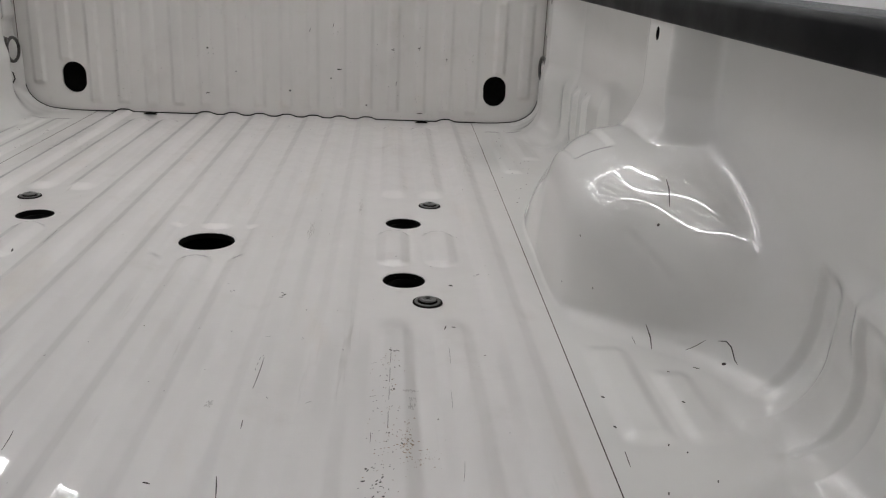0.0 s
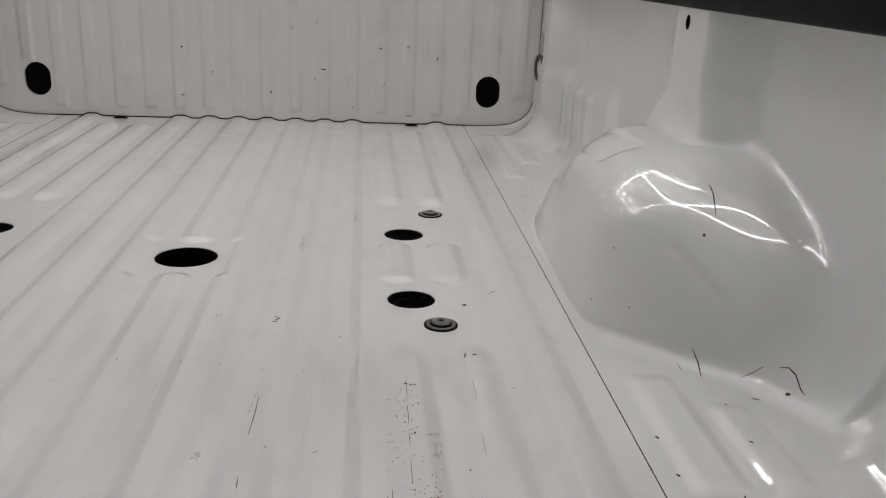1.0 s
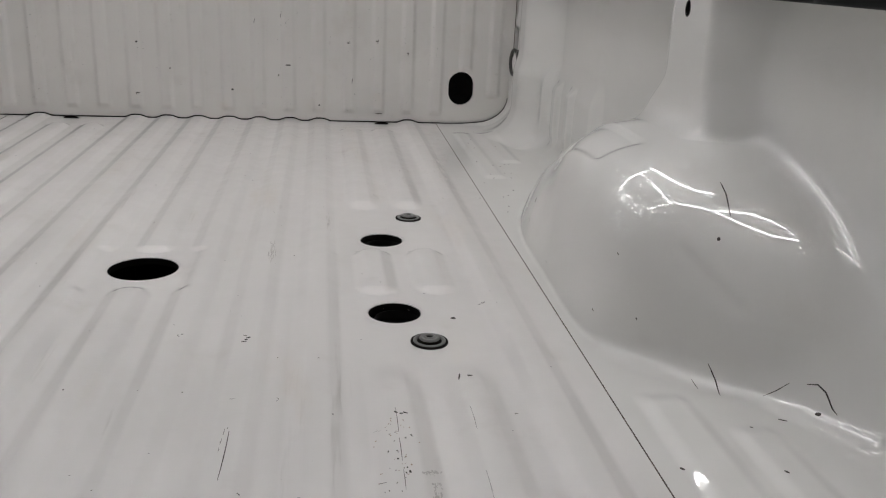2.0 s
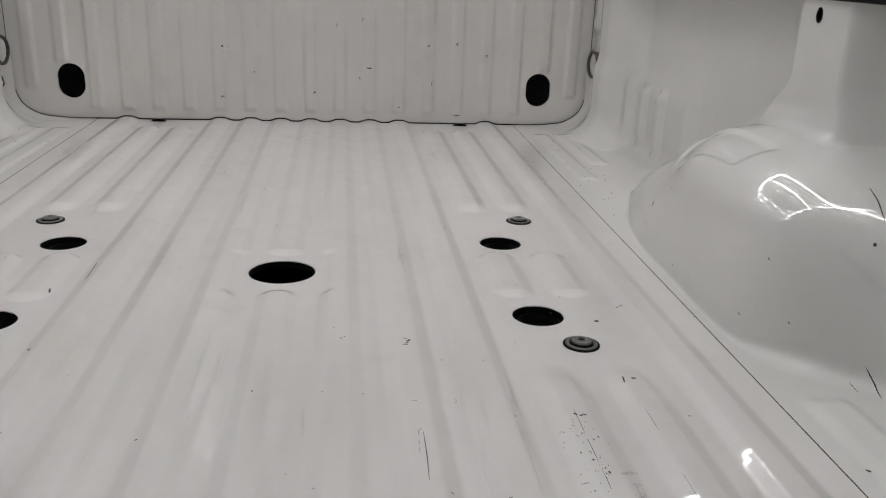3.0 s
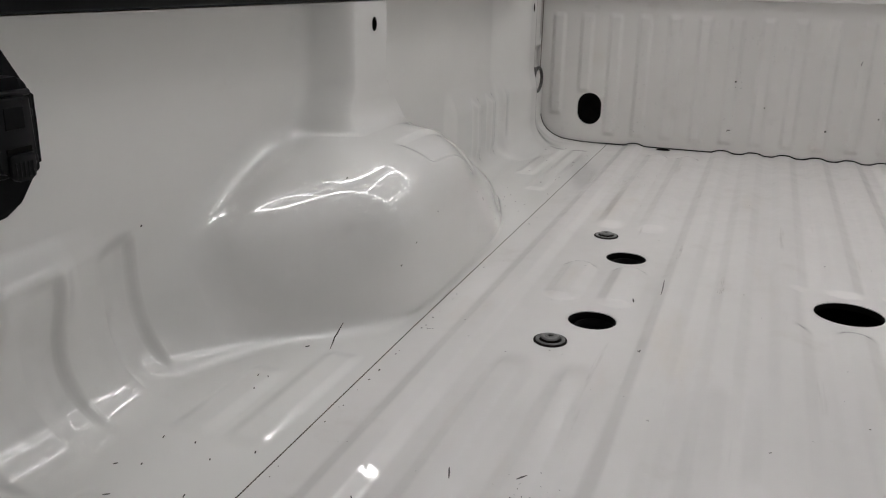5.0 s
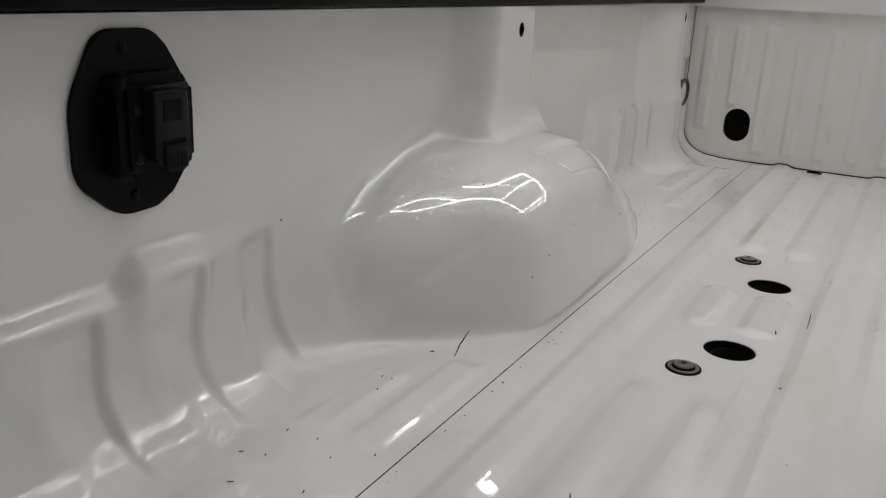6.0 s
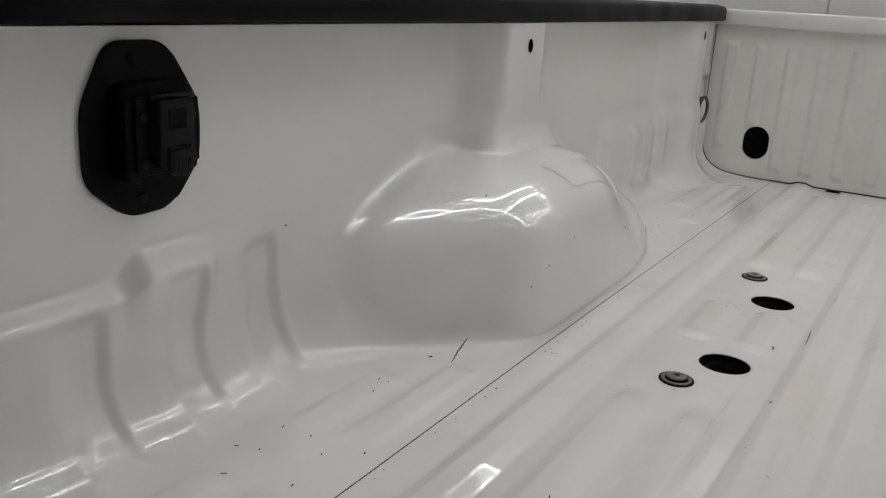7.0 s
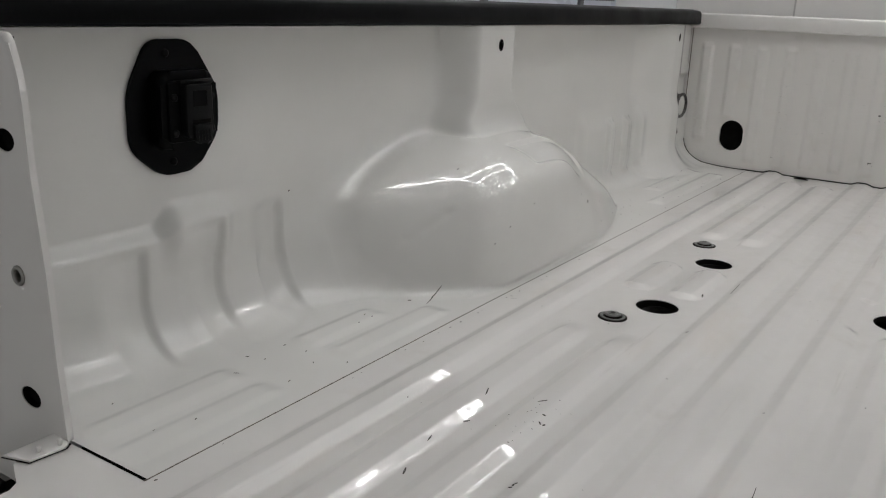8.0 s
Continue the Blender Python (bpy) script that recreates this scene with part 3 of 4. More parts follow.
for s in (-1, 1):
    outline = rounded(POST, 0.012, 4)
    bm = bmesh.new()
    m = Matrix.Translation((0, 0.008, 0)) @ Matrix(((s, 0, 0, 0), (0, 0, -1, 0), (0, 1, 0, 0), (0, 0, 0, 1)))
    prism(bm, outline, m, 0.008, 0.005, 3)
    post = part("rear_post", bm, PAINT, None, smooth=30)
    tagged(post, "white painted steel rear bed post with bolt holes", "bed post", "rear posts")
    for x, z, r in POST_HOLES:
        bm = bmesh.new()
        lathe(bm, [(0, -0.1), (r, -0.1), (r, 0.1), (0, 0.1)], (s * x, 0.0, z), 28, oval(r) @ Euler((radians(90), 0, 0)).to_matrix().to_4x4())
        tool = part("cutter", bm, DARK, smooth=0)
        mod = post.modifiers.new("hole", "BOOLEAN")
        mod.object, mod.solver = tool, "EXACT"
        bpy.context.view_layer.update()
        done = bpy.data.meshes.new_from_object(post.evaluated_get(bpy.context.evaluated_depsgraph_get()))
        post.modifiers.remove(mod)
        post.data = done
        bpy.data.objects.remove(tool)
    # near-black tubes over the white hole walls, shade put in as colour
    for x, z, r in POST_HOLES:
        bm = bmesh.new()
        lathe(bm, [(r - 0.0008, -0.0010), (r - 0.0008, -0.0095)], (s * x, 0.0, z), 28, oval(r) @ Euler((radians(90), 0, 0)).to_matrix().to_4x4())
        part("hole_shade", bm, DARK, post)
    # near-black sheet behind the post, added to keep its holes dark
    bm = bmesh.new()
    box(bm, (s * 0.828, 0.0095, -0.06), (s * 0.97, 0.012, 0.47))
    part("backing", bm, DARK, post)
    bm = bmesh.new()
    lathe(bm, [(0.0075, 0.0), (0.0125, 0.0), (0.0125, 0.0015), (0.0112, 0.0028), (0.0085, 0.0028), (0.0075, 0.0015), (0.0075, -0.006)],
          (s * 0.847, 0.0002, 0.196), 28, Euler((radians(90), 0, 0)).to_matrix().to_4x4())
    part("threaded_insert", bm, STEEL, post, "bare metal threaded insert")
    flat = [(-0.806, -0.064), (-0.771, -0.053), (-0.7675, -0.010), (-0.774, -0.001), (-0.806, 0.001)]
    for name, mat, grow, za, zb in (("plate_gap", GAP, 1.07, 0.0002, 0.0008), ("striker_plate", PAINT, 1.0, 0.0008, 0.0032)):
        bm = bmesh.new()
        prism(bm, [(-s * (-0.79 + (x + 0.79) * grow), -0.03 + (y + 0.03) * grow) for x, y in flat], Matrix.Translation((0, 0, za)), zb - za, 0.0005, 1)
        part(name, bm, mat, post)
    for x, y in ((-0.776, -0.012), (-0.781, -0.036)):
        bm = bmesh.new()
        box(bm, (-s * (x - 0.002), y - 0.002, 0.003), (-s * (x + 0.002), y + 0.003, 0.011), 0.0008, 1)
        part("plate_tab", bm, PAINT, post)

bm = bmesh.new()
gate = rounded([(-0.786, -0.001), (-0.634, -0.001), (-0.628, -0.056), (0.628, -0.056), (0.634, -0.001), (0.786, -0.001), (0.790, -0.066), (0.738, -0.092),
                (0.715, -0.60), (-0.715, -0.60), (-0.738, -0.092), (-0.790, -0.066)], 0.008, 3)
prism(bm, gate, Matrix.Translation((0, 0.0042, -0.075)), 0.0745, 0.002, 2)
tailgate = tagged(part("tailgate", bm, PAINT), "white steel tailgate folded down level with the bed", "tailgate")
bm = bmesh.new()
tube(bm, [(-0.93, -0.015, -0.11), (-0.90, -0.05, -0.10), (-0.865, -0.09, -0.10), (-0.84, -0.15, -0.12)], 0.014, 10)
part("hinge_arm", bm, PLASTIC, tailgate)
bm = bmesh.new()
tube(bm, [(0.93, -0.015, -0.11), (0.90, -0.05, -0.10), (0.865, -0.09, -0.10), (0.84, -0.15, -0.12)], 0.014, 10)
part("hinge_arm", bm, PLASTIC, tailgate)

bm = bmesh.new()
box(bm, (-0.98, -0.30, -0.42), (0.98, -0.02, -0.165), 0.03, 3)
bumper = tagged(part("rear_bumper", bm, PLASTIC), "black plastic rear bumper below the tailgate", "bumper")

# ---- bolts in the floor ----
def floor_bolt(at):
    """A round cap: flat rim, dark groove, domed middle with a second groove and a centre pit."""
    base = empty("floor_bolt", at)
    bm = bmesh.new()
    lathe(bm, [(0.0256, 0.0), (0.0254, 0.0020), (0.0222, 0.0024)], at, 36)
    part("gasket", bm, GAP, base, "black rubber gasket")
    bm = bmesh.new()
    lathe(bm, [(0.0222, 0.0), (0.0222, 0.0030), (0.0212, 0.0036), (0.0182, 0.0036), (0.0174, 0.0030), (0.0174, 0.0002)], at, 36)
    part("rim", bm, RUBBER, base)
    bm = bmesh.new()
    lathe(bm, [(0.0176, 0.0010), (0.0125, 0.0010)], at, 36)
    part("groove", bm, GAP, base)
    bm = bmesh.new()
    lathe(bm, [(0.0142, 0.0004), (0.0140, 0.0056)], at, 36)
    part("skirt", bm, GAP, base)
    bm = bmesh.new()
    lathe(bm, [(0.0139, 0.0054), (0.0139, 0.0066), (0.0128, 0.0078), (0.0100, 0.0086), (0.0094, 0.0080), (0.0084, 0.0080), (0.0078, 0.0090), (0.0058, 0.0094), (0.0050, 0.0088), (0.0048, 0.0060)], at, 36)
    part("cap", bm, RUBBER, base)
    bm = bmesh.new()
    lathe(bm, [(0.0052, 0.0070), (0.0, 0.0070)], at, 14)
    part("socket", bm, DARK, base)
    return tagged(base, "grey round anchor bolt cap set in the bed floor", "bolt cap", "floor bolt caps")


for x, y in BOLTS:
    floor_bolt((x, y, 0.0008))

# ---- tie-down rings in the front corners ----
for s in (-1, 1):
    ring = empty("tie_down_ring", (s * 0.880, 2.356, 0.208))
    bm = bmesh.new()
    box(bm, (s * 0.888, 2.348, 0.162), (s * 0.873, 2.362, 0.255), 0.002, 1)
    box(bm, (s * 0.886, 2.358, 0.232), (s * 0.868, 2.376, 0.248), 0.003, 1)
    box(bm, (s * 0.886, 2.358, 0.168), (s * 0.868, 2.376, 0.184), 0.003, 1)
    part("bracket", bm, STEEL_DARK, ring)
    bm = bmesh.new()
    loop = []
    for i in range(32):
        a = 2 * math.pi * i / 32
        w = 0.5 - 0.5 * math.cos(a)
        loop.append((s * (0.874 - 0.006 * w), 2.366 + 0.078 * w, 0.208 + 0.038 * math.sin(a)))
    tube(bm, loop, 0.0052, 8, True)
    part("ring", bm, STEEL_DARK, ring)
    bm = bmesh.new()
    tube(bm, [(s * 0.873, 2.368, 0.166), (s * 0.873, 2.368, 0.250)], 0.0042, 10)
    part("hinge_pin", bm, STEEL_DARK, ring)
    bm = bmesh.new()
    tube(bm, [(s * 0.888, 2.385, 0.140), (s * 0.880, 2.405, 0.134), (s * 0.878, 2.412, 0.112), (s * 0.886, 2.400, 0.094)], 0.0022, 6)
    part("spring_wire", bm, STEEL_DARK, ring)
    tagged(ring, "weathered zinc steel tie-down ring on the front corner", "tie-down ring", "tie-down rings")

# ---- trailer socket on the left side ----
def trailer_socket():
    x0 = -0.9265
    base = empty("trailer_socket", (x0, 0.279, 0.370))
    face = Matrix.Translation((x0, 0, 0)) @ Matrix(((0, 0, 1, 0), (1, 0, 0, 0), (0, 1, 0, 0), (0, 0, 0, 1)))
    turn = Euler((0, radians(90), 0)).to_matrix().to_4x4()
    bm = bmesh.new()
    outline = [(0.2550, 0.4580), (0.3310, 0.4580), (0.3780, 0.3855), (0.3770, 0.3195), (0.3340, 0.2665), (0.2690, 0.2635), (0.2180, 0.3065), (0.2180, 0.3885)]
    prism(bm, rounded(outline, 0.021, 5), face, 0.006, 0.003, 3)
    part("mounting_plate", bm, PLASTIC, base, smooth=40)
    bm = bmesh.new()
    prism(bm, rounded([(0.2520, 0.4160), (0.3520, 0.4160), (0.3520, 0.3050), (0.2520, 0.3050)], 0.020, 5), face, 0.032, 0.011, 4)
    part("housing", bm, PLASTIC, base, smooth=40)
    bm = bmesh.new()
    prism(bm, rounded([(0.2620, 0.4030), (0.3450, 0.4030), (0.3450, 0.3160), (0.2620, 0.3160)], 0.006, 3), face @ Matrix.Translation((0, 0, 0.032)), 0.005, 0.002, 2)
    part("flange", bm, PLASTIC, base)
    lid_at = face @ Matrix.Translation((0, 0, 0.037))
    bm = bmesh.new()
    prism(bm, rounded([(0.2810, 0.3990), (0.3280, 0.3990), (0.3280, 0.3290), (0.3230, 0.3230), (0.2860, 0.3230), (0.2810, 0.3290)], 0.004, 3), lid_at, 0.015, 0.003, 2)
    lid = part("lid", bm, PLASTIC_LID, base)
    bm = bmesh.new()
    box(bm, (x0 + 0.0515, 0.2920, 0.3670), (x0 + 0.0530, 0.3170, 0.3900), 0.0008, 1)
    part("emblem_panel", bm, PLASTIC, lid)
    bm = bmesh.new()
    prism(bm, rounded([(0.2900, 0.3430), (0.3220, 0.3430), (0.3220, 0.3220), (0.3160, 0.3150), (0.2960, 0.3150), (0.2900, 0.3220)], 0.004, 3), lid_at @ Matrix.Translation((0, 0, 0.0145)), 0.005, 0.0015, 2)
    tab = part("pull_tab", bm, PLASTIC_LID, lid)
    for i in range(5):
        bm = bmesh.new()
        y = 0.2935 + 0.0054 * i
        box(bm, (x0 + 0.0555, y, 0.3180), (x0 + 0.0575, y + 0.0024, 0.3350), 0.0007, 1)
        part("grip_rib", bm, PLASTIC_LID, tab)
    bm = bmesh.new()
    box(bm, (x0 + 0.0515, 0.2900, 0.3435), (x0 + 0.0530, 0.3220, 0.3490), 0.0005, 1)
    part("latch_slot", bm, DARK, lid)
    bm = bmesh.new()
    tube(bm, [(x0 + 0.043, 0.2760, 0.4015), (x0 + 0.043, 0.3340, 0.4015)], 0.0036, 10)
    part("hinge_pin", bm, PLASTIC_LID, base)
    for y, z in ((0.2710, 0.3800), (0.2710, 0.3300), (0.3370, 0.3790), (0.3370, 0.3310)):
        bm = bmesh.new()
        lathe(bm, [(0.0055, 0.0), (0.0055, 0.002), (0.0045, 0.003), (0.002, 0.0031), (0, 0.0022)], (x0 + 0.0365, y, z), 18, turn)
        part("screw", bm, PLASTIC_LID, base)
    for y, z in ((0.2840, 0.4390), (0.2900, 0.2840)):
        bm = bmesh.new()
        lathe(bm, [(0.006, 0.0), (0.006, 0.0015), (0.004, 0.003), (0, 0.0032)], (x0 + 0.0055, y, z), 18, turn)
        part("push_clip", bm, PLASTIC, base)
    return tagged(base, "black plastic trailer socket with closed hinged lid on bed side", "trailer socket")


trailer_socket()

# ---- truck cab behind the headboard ----
cab = empty("truck_cab", (0, 2.60, -0.4))
bm = bmesh.new()
box(bm, (-1.00, 2.585, -0.40), (1.00, 4.4, 0.86), 0.03, 3)
part("lower_body", bm, PAINT, cab)
bm = bmesh.new()
v = [bm.verts.new(p) for p in ((-0.96, 2.60, 0.85), (0.96, 2.60, 0.85), (0.96, 4.3, 0.85), (-0.96, 4.3, 0.85),
                               (-0.78, 2.74, 1.36), (0.78, 2.74, 1.36), (0.78, 4.0, 1.36), (-0.78, 4.0, 1.36))]
for f in ((0, 1, 5, 4), (1, 2, 6, 5), (2, 3, 7, 6), (3, 0, 4, 7), (4, 5, 6, 7), (3, 2, 1, 0)):
    bm.faces.new([v[i] for i in f])
bmesh.ops.bevel(bm, geom=list(bm.edges), offset=0.03, segments=3, profile=0.5, affect="EDGES")
part("roof", bm, PAINT, cab)
bm = bmesh.new()
slope = math.atan2(0.14, 0.51)
prism(bm, rounded([(-0.70, 0.06), (0.70, 0.06), (0.62, 0.46), (-0.62, 0.46)], 0.05, 4),
      Matrix.Translation((0, 2.600, 0.85)) @ Euler((radians(90) - slope, 0, 0)).to_matrix().to_4x4(), 0.006, 0.002, 1)
part("rear_window", bm, GLASS_DARK, cab, "dark tinted rear window")
for x in (-0.585, 0.585):
    bm = bmesh.new()
    box(bm, (x - 0.003, 2.5835, -0.3), (x + 0.003, 2.588, 0.84))
    part("panel_seam", bm, SCUFF, cab)
tagged(cab, "white pickup cab with a dark rear window", "truck cab")

# ---- garage ----
GZ, CZ, X0, X1, Y0, Y1 = -0.92, 2.85, -2.5, 2.5, -2.2, 5.6
def room_piece(name, a, b, mat, label, category):
    bm = bmesh.new()
    box(bm, a, b)
    return tagged(part(name, bm, mat, smooth=0), label, category, kind="structure")


room_piece("ground", (-60, -90, GZ - 0.2), (60, 30, GZ), CONCRETE, "grey concrete garage floor", "ground")
room_piece("ceiling", (X0 - 0.2, Y0 - 0.2, CZ), (X1 + 0.2, Y1 + 0.2, CZ + 0.2), CEIL, "white painted garage ceiling", "ceiling")
room_piece("wall_west", (X0 - 0.2, Y0, GZ), (X0, Y1, CZ), WALL, "white painted garage wall", "wall")
room_piece("wall_east", (X1, Y0, GZ), (X1 + 0.2, Y1, CZ), WALL, "white painted garage wall", "wall")
room_piece("wall_north", (X0 - 0.2, Y1, GZ), (X1 + 0.2, Y1 + 0.2, CZ), WALL, "white painted garage wall", "wall")
# unseen lintel; the open end below it is added to let fill light in
room_piece("wall_south", (X0 - 0.2, Y0 - 0.2, 2.60), (X1 + 0.2, Y0, CZ), WALL, "white painted garage wall over an added open end", "wall")

bm = bmesh.new()
box(bm, (X0 + 0.002, 1.1, -0.60), (X0 + 0.03, 5.55, 1.95), 0.004, 1)
board = tagged(part("wall_board", bm, WINDOW_WHITE), "pale bluish glossy boards on the garage wall", "wall board")
for y in (2.4, 3.65, 4.90):
    bm = bmesh.new()
    box(bm, (X0 + 0.025, y, -0.60), (X0 + 0.05, y + 0.06, 1.95), 0.004, 1)
    part("joint_strip", bm, STRIP_GREY, board, "dark grey joint strip")
bm = bmesh.new()
box(bm, (X0 + 0.025, 4.99, 0.562), (X0 + 0.04, 5.50, 0.576), 0.002, 1)
part("shelf_edge", bm, STRIP_GREY, board)

# LED strips under the ceiling
lights = empty("led_light_frame", (0, 1.0, CZ - 0.03))
LX, LYA, LYB, LI = 1.25, 1.0, 3.755, 0.54
BARS = [((-LX, LYA), (LX, LYA)), ((-LX, LYB), (LX, LYB)), ((-LX, LYA), (-LX, LYB)), ((LX, LYA), (LX, LYB)),
        ((-LX + LI, LYA), (-LX + LI, LYB)), ((LX - LI, LYA), (LX - LI, LYB))]
for (xa, ya), (xb, yb) in BARS:
    w = 0.0135
    bm = bmesh.new()
    box(bm, (min(xa, xb) - w, min(ya, yb) - w, CZ - 0.030), (max(xa, xb) + w, max(ya, yb) + w, CZ - 0.024))
    part("led_bar", bm, LED, lights)
for x in (-LX, LX):
    for y in (LYA, LYB):
        bm = bmesh.new()
        box(bm, (x - 0.006, y - 0.006, CZ - 0.025), (x + 0.006, y + 0.006, CZ + 0.002), 0.001, 1)
        part("ceiling_clip", bm, STEEL, lights, "small steel ceiling clip")
tagged(lights, "glowing white LED strip frame under the ceiling", "ceiling light")

# ---- scratches, scuffs and dirt on the paint ----
def ribbon(bm, points, width, lift, place):
    """A thin flat strip along points of a surface; place gives the point and normal there."""
    at = [place(*p) for p in points]
    left, right = [], []
    for i, (p, n) in enumerate(at):
        d = (at[min(i + 1, len(at) - 1)][0] - at[max(i - 1, 0)][0])
        d = d.normalized() if d.length > 1e-9 else Vector((1, 0, 0))
        s = n.cross(d).normalized()
        w = width * (0.35 + 0.65 * math.sin(math.pi * (i + 0.5) / len(at))) / 2
        left.append(bm.verts.new(p + n * lift + s * w))
        right.append(bm.verts.new(p + n * lift - s * w))
    for i in range(len(at) - 1):
        f = bm.faces.new((left[i], right[i], right[i + 1], left[i + 1]))
        if f.normal.dot(at[i][1]) < 0:
            f.normal_flip()


def on_floor(x, y):
    e = 0.0008
    h = lambda a, b: float(floor_height(np.array([a]), np.array([b]))[0])
    n = Vector((-(h(x + e, y) - h(x - e, y)) / (2 * e), -(h(x, y + e) - h(x, y - e)) / (2 * e), 1)).normalized()
    return Vector((x, y, h(x, y))), n


def on_head(x, z):
    h = lambda a, b: float(head_relief(np.array([a]), np.array([b]))[0])
    return Vector((x, HEAD + h(x, z), z)), Vector((0, -1, 0))


TREE_P, TREE_N = P.reshape(-1, 3), N.reshape(-1, 3)


def on_side(s):
    def place(y, z, u):
        i = int(np.argmin(((TREE_P - (u, y, z)) ** 2).sum(1)))
        p, n = TREE_P[i], TREE_N[i]
        q = np.array((u, y, z))
        q = q - n * np.dot(q - p, n)
        return Vector((s * q[0], q[1], q[2])), Vector((s * n[0], n[1], n[2]))
    return place


def streak(a, b, bend=0.0, n=7):
    """Points from a to b with a slight bow."""
    a, b = Vector(a), Vector(b)
    side = Vector((-(b - a)[1], (b - a)[0])) if len(a) == 2 else Vector((0, 0, 0))
    return [tuple(a.lerp(b, i / (n - 1)) + side * bend * math.sin(math.pi * i / (n - 1))) for i in range(n)]


rng = random.Random(11)


def speck(bm, place, c, size, turn=None):
    """A small irregular chip."""
    a = rng.uniform(0, math.pi) if turn is None else turn
    l = size * rng.uniform(0.6, 1.6)
    d = (math.cos(a) * l / 2, math.sin(a) * l / 2)
    ribbon(bm, [(c[0] - d[0], c[1] - d[1]), c, (c[0] + d[0] * rng.uniform(0.6, 1.1), c[1] + d[1])], size * rng.uniform(0.4, 0.9), 0.0004, place)


# dark scratches and dashes on the floor
bm = bmesh.new()
for a, b, w in (((0.187, 0.598), (0.185, 0.507), 0.0016), ((0.185, 0.426), (0.186, 0.406), 0.0016), ((0.176, 0.308), (0.183, 0.268), 0.0022),
                ((0.182, 0.603), (0.1815, 0.590), 0.0008), ((0.181, 0.583), (0.1802, 0.572), 0.0008), ((0.180, 0.566), (0.180, 0.557), 0.0007), ((0.342, 0.410), (0.342, 0.386), 0.0010), ((0.180, 0.668), (0.187, 0.668), 0.0009), ((0.232, 0.684), (0.235, 0.680), 0.0008), ((0.235, 0.680), (0.232, 0.674), 0.0008), ((0.339, 0.598), (0.347, 0.596), 0.0007), ((0.339, 0.501), (0.347, 0.499), 0.0012), ((-0.077, 0.40), (-0.074, 0.36), 0.0014), ((0.180, 0.822), (0.187, 0.822), 0.0040),
                ((0.100, 0.296), (0.108, 0.294), 0.0040), ((0.256, 0.475), (0.264, 0.475), 0.0016), ((0.3660, 0.640), (0.3655, 0.585), 0.0009), ((0.3650, 0.575), (0.3645, 0.530), 0.0011), ((0.3642, 0.515), (0.3636, 0.480), 0.0009), ((0.3630, 0.45), (0.3625, 0.41), 0.0010),
                ((-0.304, 1.165), (-0.300, 1.082), 0.0030), ((-0.343, 1.05), (-0.340, 1.035), 0.0045), ((-0.450, 0.43), (-0.444, 0.412), 0.0028),
                ((-0.375, 0.434), (-0.366, 0.446), 0.0035), ((-0.427, 0.345), (-0.431, 0.335), 0.0040), ((-0.440, 0.276), (-0.437, 0.262), 0.0030),
                ((-0.424, 0.20), (-0.418, 0.186), 0.0040), ((0.4520, 0.640), (0.4512, 0.588), 0.0007), ((0.447, 0.509), (0.446, 0.462), 0.0006), ((0.452, 0.34), (0.448, 0.30), 0.0007), ((0.453, 0.725), (0.449, 0.705), 0.0030)):
    ribbon(bm, streak(a, b, 0.008), w * 0.7, 0.0004, on_floor)
for c, w in (((0.523, 0.959), 0.004), ((0.101, 0.846), 0.003), ((0.366, 0.627), 0.005), ((0.462, 0.716), 0.005), ((0.471, 0.905), 0.006),
             ((-0.304, 0.83), 0.004), ((0.181, 0.832), 0.005), ((-0.615, 0.80), 0.003), ((-0.301, 0.243), 0.005), ((-0.347, 0.394), 0.004)):
    for _ in range(3):
        speck(bm, on_floor, (c[0] + rng.gauss(0, 0.003), c[1] + rng.gauss(0, 0.004)), w)
for _ in range(150):
    speck(bm, on_floor, (rng.uniform(-0.62, 0.62), rng.uniform(0.0, 2.46)), rng.choice((0.0012, 0.0016, 0.002, 0.003)))
for _ in range(55):  # crumbs along the worn line beside the bolts
    speck(bm, on_floor, (0.362 + rng.gauss(0, 0.010), rng.uniform(0.26, 0.62)), rng.choice((0.0015, 0.002, 0.003)), rng.gauss(1.5, 0.5))
for _ in range(24):
    speck(bm, on_floor, (0.347 + rng.gauss(0, 0.008), rng.uniform(0.26, 0.34)), rng.choice((0.002, 0.003, 0.004)))
for _ in range(20):
    speck(bm, on_floor, (-0.36 + rng.gauss(0, 0.02), rng.uniform(0.3, 0.46)), rng.choice((0.0015, 0.002)))
for _ in range(46):
    s = rng.choice((-1, 1))
    speck(bm, on_floor, (s * (SEAM - rng.uniform(0.002, 0.006)), rng.uniform(0.0, 1.6)), rng.choice((0.0016, 0.0024, 0.0032)), math.pi / 2 + rng.gauss(0, 0.4))
tagged(part("scratches", bm, SCRATCH, floor, "dark scratches and chips in the paint", smooth=0), kind="stuff")

# brown crumbs and stains
bm = bmesh.new()
for _ in range(75):
    speck(bm, on_floor, (0.388 + rng.gauss(0, 0.007), 0.385 + rng.gauss(0, 0.022)), rng.choice((0.0014, 0.002, 0.0028)))
for _ in range(40):
    speck(bm, on_floor, (0.405 + rng.gauss(0, 0.012), 0.355 + rng.gauss(0, 0.02)), rng.choice((0.001, 0.0016)))
for _ in range(70):
    speck(bm, on_floor, (0.36 + rng.gauss(0, 0.012), rng.uniform(0.26, 0.62)), rng.choice((0.0015, 0.0022)))
tagged(part("crumbs", bm, RUST, floor, "brown rusty crumbs and stains", smooth=0), kind="stuff")

